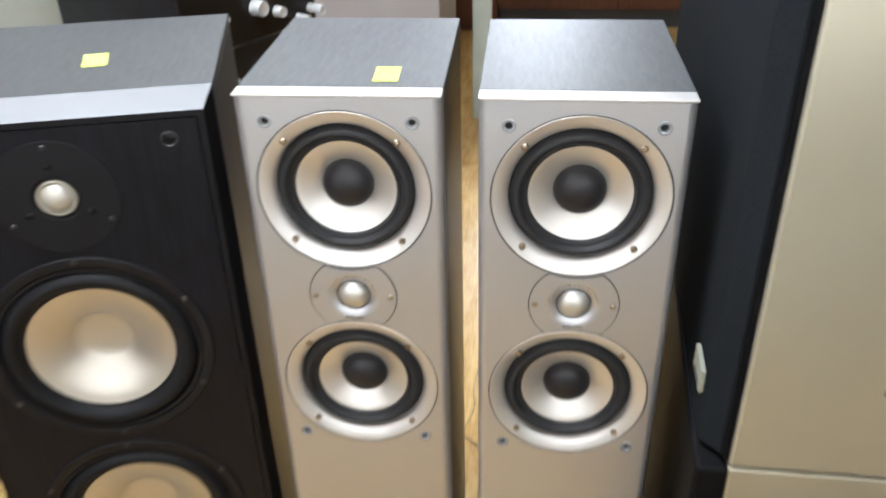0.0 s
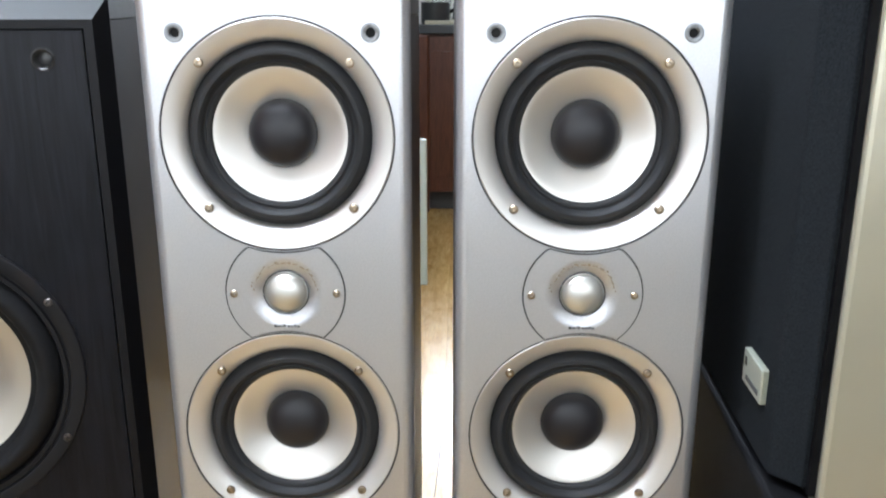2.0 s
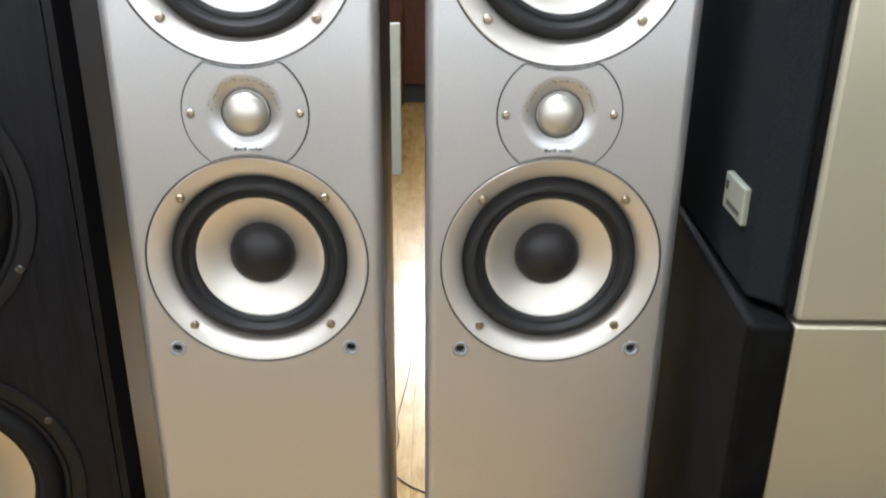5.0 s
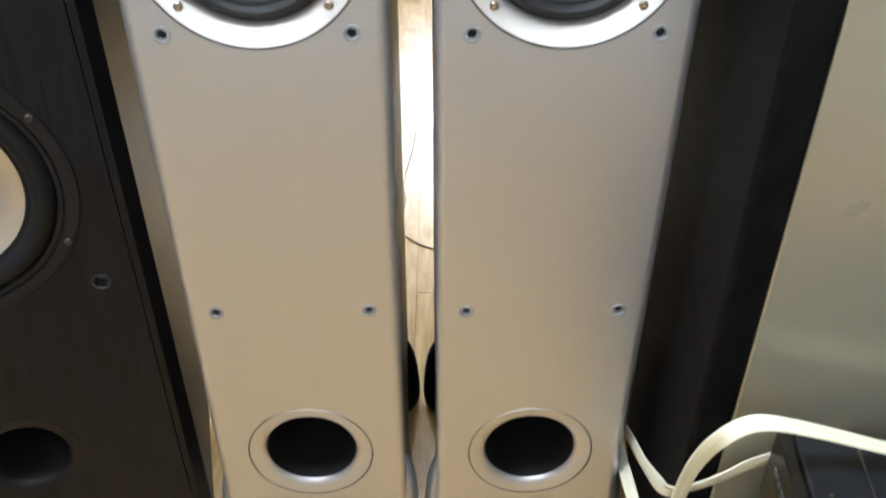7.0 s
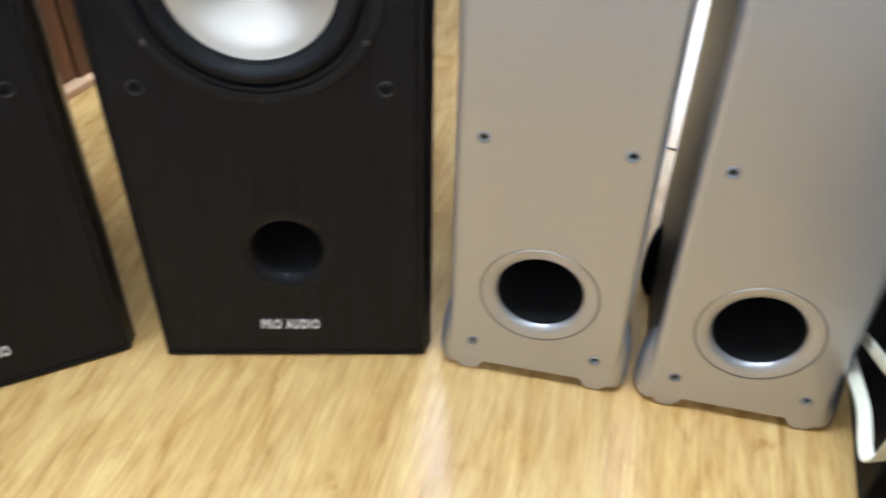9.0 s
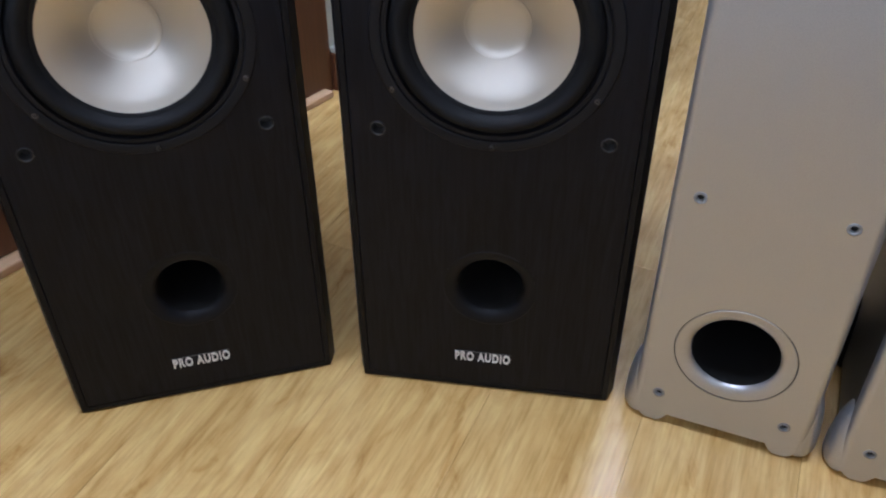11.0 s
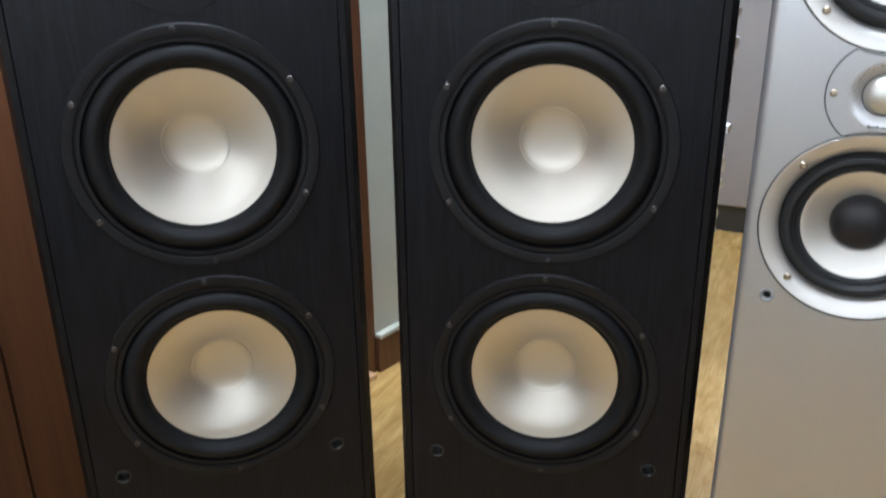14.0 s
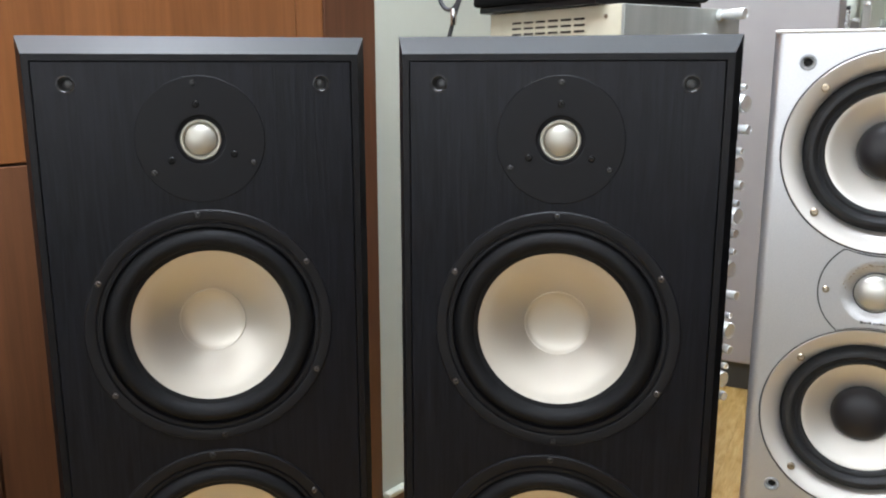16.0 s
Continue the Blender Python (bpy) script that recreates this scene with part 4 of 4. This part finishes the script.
part("plinth", box(-0.79, -0.245, 0.02, 0.53, 0.0, 0.0895), "counter", gp, "dark recessed plinth")

mb = thing("board", pose(-0.1010, 2.50, 0), "pale mint-white board standing upright on floor", "board")
part("panel", box(-0.075, 0.0, 0, 0.03, 0.0, 0.575, 0.006, 3), "mint", mb)

# ---------------- kitchen counter at the far end ----------------
kc = thing("kitchen_counter", pose(0, 3.78, 0), "mahogany kitchen counter with a dark worktop", "counter")
part("carcass", box(-0.60, 1.60, 0.03, 0.6, 0.10, 0.925), "red_wood", kc)
part("plinth", box(-0.59, 1.59, 0.06, 0.58, 0, 0.0995), "counter", kc, "dark recessed plinth")
part("worktop", box(-0.64, 1.64, -0.02, 0.62, 0.926, 0.972, 0.006, 3), "counter", kc, "dark grey worktop")
part("end_panel", box(-0.42, -0.135, -0.045, 0.0285, 0.0, 0.925, 0.012, 3), "red_wood", kc, "mahogany end panel with a rounded edge")
for k in range(6):
    xd = -0.60 + k * 0.366
    d = part("door", box(xd + 0.003, xd + 0.363, 0.008, 0.0295, 0.105, 0.915, 0.003), "red_wood", kc, "mahogany door")
    part("inset", box(xd + 0.06, xd + 0.306, 0.004, 0.0078, 0.18, 0.84, 0.002), "red_wood", d)
    part("handle", box(xd + 0.320, xd + 0.340, -0.014, 0.007, 0.66, 0.88, 0.004), "alu", d, "broad metal handle")


KZ = 0.972
bt = finish("chopping_board", box(-0.16, 0.02, -0.15, 0.15, 0, 0.02, 0.004), "cream")
bt.matrix_world = pose(0.0, 3.98, KZ)
tagged(bt, "pale chopping board on the dark worktop", "chopping board")


def upright(name, x, y, z, prof, mt, label, cat):
    """prof: (radius, height) pairs from the bottom."""
    t = thing(name, pose(x, y, z), label, cat)
    bm = lathe([(r, h) for r, h in prof], 32)
    bmesh.ops.rotate(bm, verts=bm.verts, cent=(0, 0, 0), matrix=Matrix.Rotation(radians(90), 3, "X"))
    part("body", bm, mt, t, "", True)
    return t


kt = upright("kettle", 0.045, 4.01, KZ, [(0, 0), (0.075, 0.0), (0.08, 0.02), (0.07, 0.16), (0.05, 0.235), (0.03, 0.25), (0.012, 0.255), (0.012, 0.275), (0, 0.278)], "chrome", "polished steel kettle on kitchen counter", "kettle")
part("handle", tube([(0.06, 0, 0.2), (0.125, 0, 0.19), (0.13, 0, 0.09), (0.07, 0, 0.05)], 0.009), "cable", kt, "black handle", True)
upright("glass_jar", -0.07, 4.18, KZ, [(0, 0.004), (0.06, 0.0), (0.064, 0.03), (0.064, 0.24), (0.05, 0.27), (0.05, 0.30), (0.046, 0.30), (0.046, 0.268), (0.06, 0.24), (0.06, 0.03), (0, 0.01)], "glass", "clear glass jar on kitchen counter", "jar")
pn = upright("saucepan", -0.105, 3.91, KZ, [(0, 0), (0.07, 0), (0.075, 0.012), (0.075, 0.11), (0.072, 0.11), (0.070, 0.012), (0, 0.006)], "counter", "small dark saucepan with a curved handle", "saucepan")
part("handle", tube([(0.07, 0, 0.06), (0.12, -0.02, 0.085), (0.19, -0.03, 0.10), (0.23, -0.03, 0.10)], 0.009), "cable", pn, "black handle", True)
kb = thing("utensil_rack", pose(0.16, 4.23, KZ), "dark utensil rack full of steel tools", "utensil rack")
part("pot", box(-0.09, 0.09, -0.05, 0.05, 0, 0.12, 0.006), "counter", kb)
for k in range(8):
    part("tool", tube([(-0.075 + 0.021 * k, 0, 0.05), (-0.078 + 0.022 * k, 0, 0.24), (-0.08 + 0.023 * k, 0.01, 0.36 + 0.015 * (k % 3))], 0.006), "alu" if k % 2 else "counter", kb, "", True)
vb = upright("jug", 0.335, 4.23, KZ, [(0, 0), (0.05, 0), (0.085, 0.05), (0.095, 0.12), (0.075, 0.20), (0.05, 0.25), (0.055, 0.29), (0, 0.29)], "violin", "red-brown glazed jug on kitchen counter", "jug")
part("handle", tube([(-0.08, 0, 0.19), (-0.13, 0, 0.17), (-0.13, 0, 0.08), (-0.09, 0, 0.06)], 0.009), "cable", vb, "dark handle", True)
cooker = thing("rice_cooker", pose(0.73, 4.08, KZ), "round white enamel cooker with chrome rims", "cooker")
bm = lathe([(0, 0), (0.15, 0), (0.17, 0.02), (0.178, 0.12), (0.172, 0.20), (0.14, 0.27), (0.08, 0.30), (0, 0.305)], 48)
bmesh.ops.rotate(bm, verts=bm.verts, cent=(0, 0, 0), matrix=Matrix.Rotation(radians(90), 3, "X"))
part("body", bm, "plaster_white", cooker, "", True)
for s in (-1, 1):
    part("side_bar", tube([(s * 0.175, -0.03, 0.05), (s * 0.205, -0.04, 0.10), (s * 0.205, -0.04, 0.22), (s * 0.17, -0.03, 0.27)], 0.010), "chrome", cooker, "chrome side handle", True)
for k, (x, h) in enumerate(((-0.28, 0.34), (-0.235, 0.28), (-0.185, 0.36))):
    bx = thing("canister", pose(x, 4.05, KZ), "tall satin metal canister on kitchen counter", "canister", "canisters")
    part("body", box(-0.02, 0.02, -0.05, 0.05, 0, h, 0.005), ("alu", "grey_panel", "plaster_white")[k], bx)
    part("lid", box(-0.0205, 0.0205, -0.051, 0.051, h + 0.0005, h + 0.02, 0.004), "counter" if k == 0 else "alu", bx)
dr = thing("door_1", pose(1.05, 4.6, 0), "cream painted door frame with a white door", "door", kind="structure")
part("jamb", box(-0.05, 0.03, -0.05, 0.05, 0, 2.1, 0.004), "plaster_white", dr)
part("leaf", box(0.035, 0.85, -0.02, 0.02, 0.01, 2.05, 0.003), "wall", dr)

fc = finish("floor_wire", tube([(-0.16, 0.73, 0.0016), (-0.06, 0.648, 0.0016), (0.0, 0.592, 0.0016), (0.08, 0.575, 0.0016), (0.2, 0.615, 0.0016)], 0.0015), "cable", smooth=True)
tagged(fc, "thin black wire lying on the floorboards", "wire", "floor wires")
fc = finish("floor_wire", tube([(-0.02, 1.25, 0.0022), (-0.03, 1.0, 0.0022), (-0.048, 0.82, 0.0022), (-0.045, 0.72, 0.0022), (-0.10, 0.55, 0.0022)], 0.0009), "cable", smooth=True)
tagged(fc, "thin black wire lying on the floorboards", "wire", "floor wires")

# ---------------- laminate boards ----------------
flr = thing("floor", pose(0, 0, 0), "honey oak laminate floor", "floor", kind="structure")
PWID, PLEN = 0.192, 1.285
bm = box(-PWID / 2 + 0.00015, PWID / 2 - 0.00015, -PLEN / 2 + 0.00015, PLEN / 2 - 0.00015, -0.010, 0.0, 0.0004, 1)
first = finish("plank", bm, "floor", flr)
me = first.data
made = False
rng = random.Random(4)
for i in range(-16, 12):
    off = rng.uniform(0, PLEN)
    if i not in (-1, 0) and -7 < i < 4:
        off = -0.14 + 0.38 * off / PLEN
    for j in range(-2, 5):
        x, y = (i + 0.42) * PWID, j * PLEN + off - 0.5
        if y + PLEN / 2 < -1.35:
            continue
        if not made:
            o, made = first, True
        else:
            o = new("plank", me)
            o.parent = flr
        o.matrix_basis = pose(x, y, rng.uniform(-0.0002, 0.0))
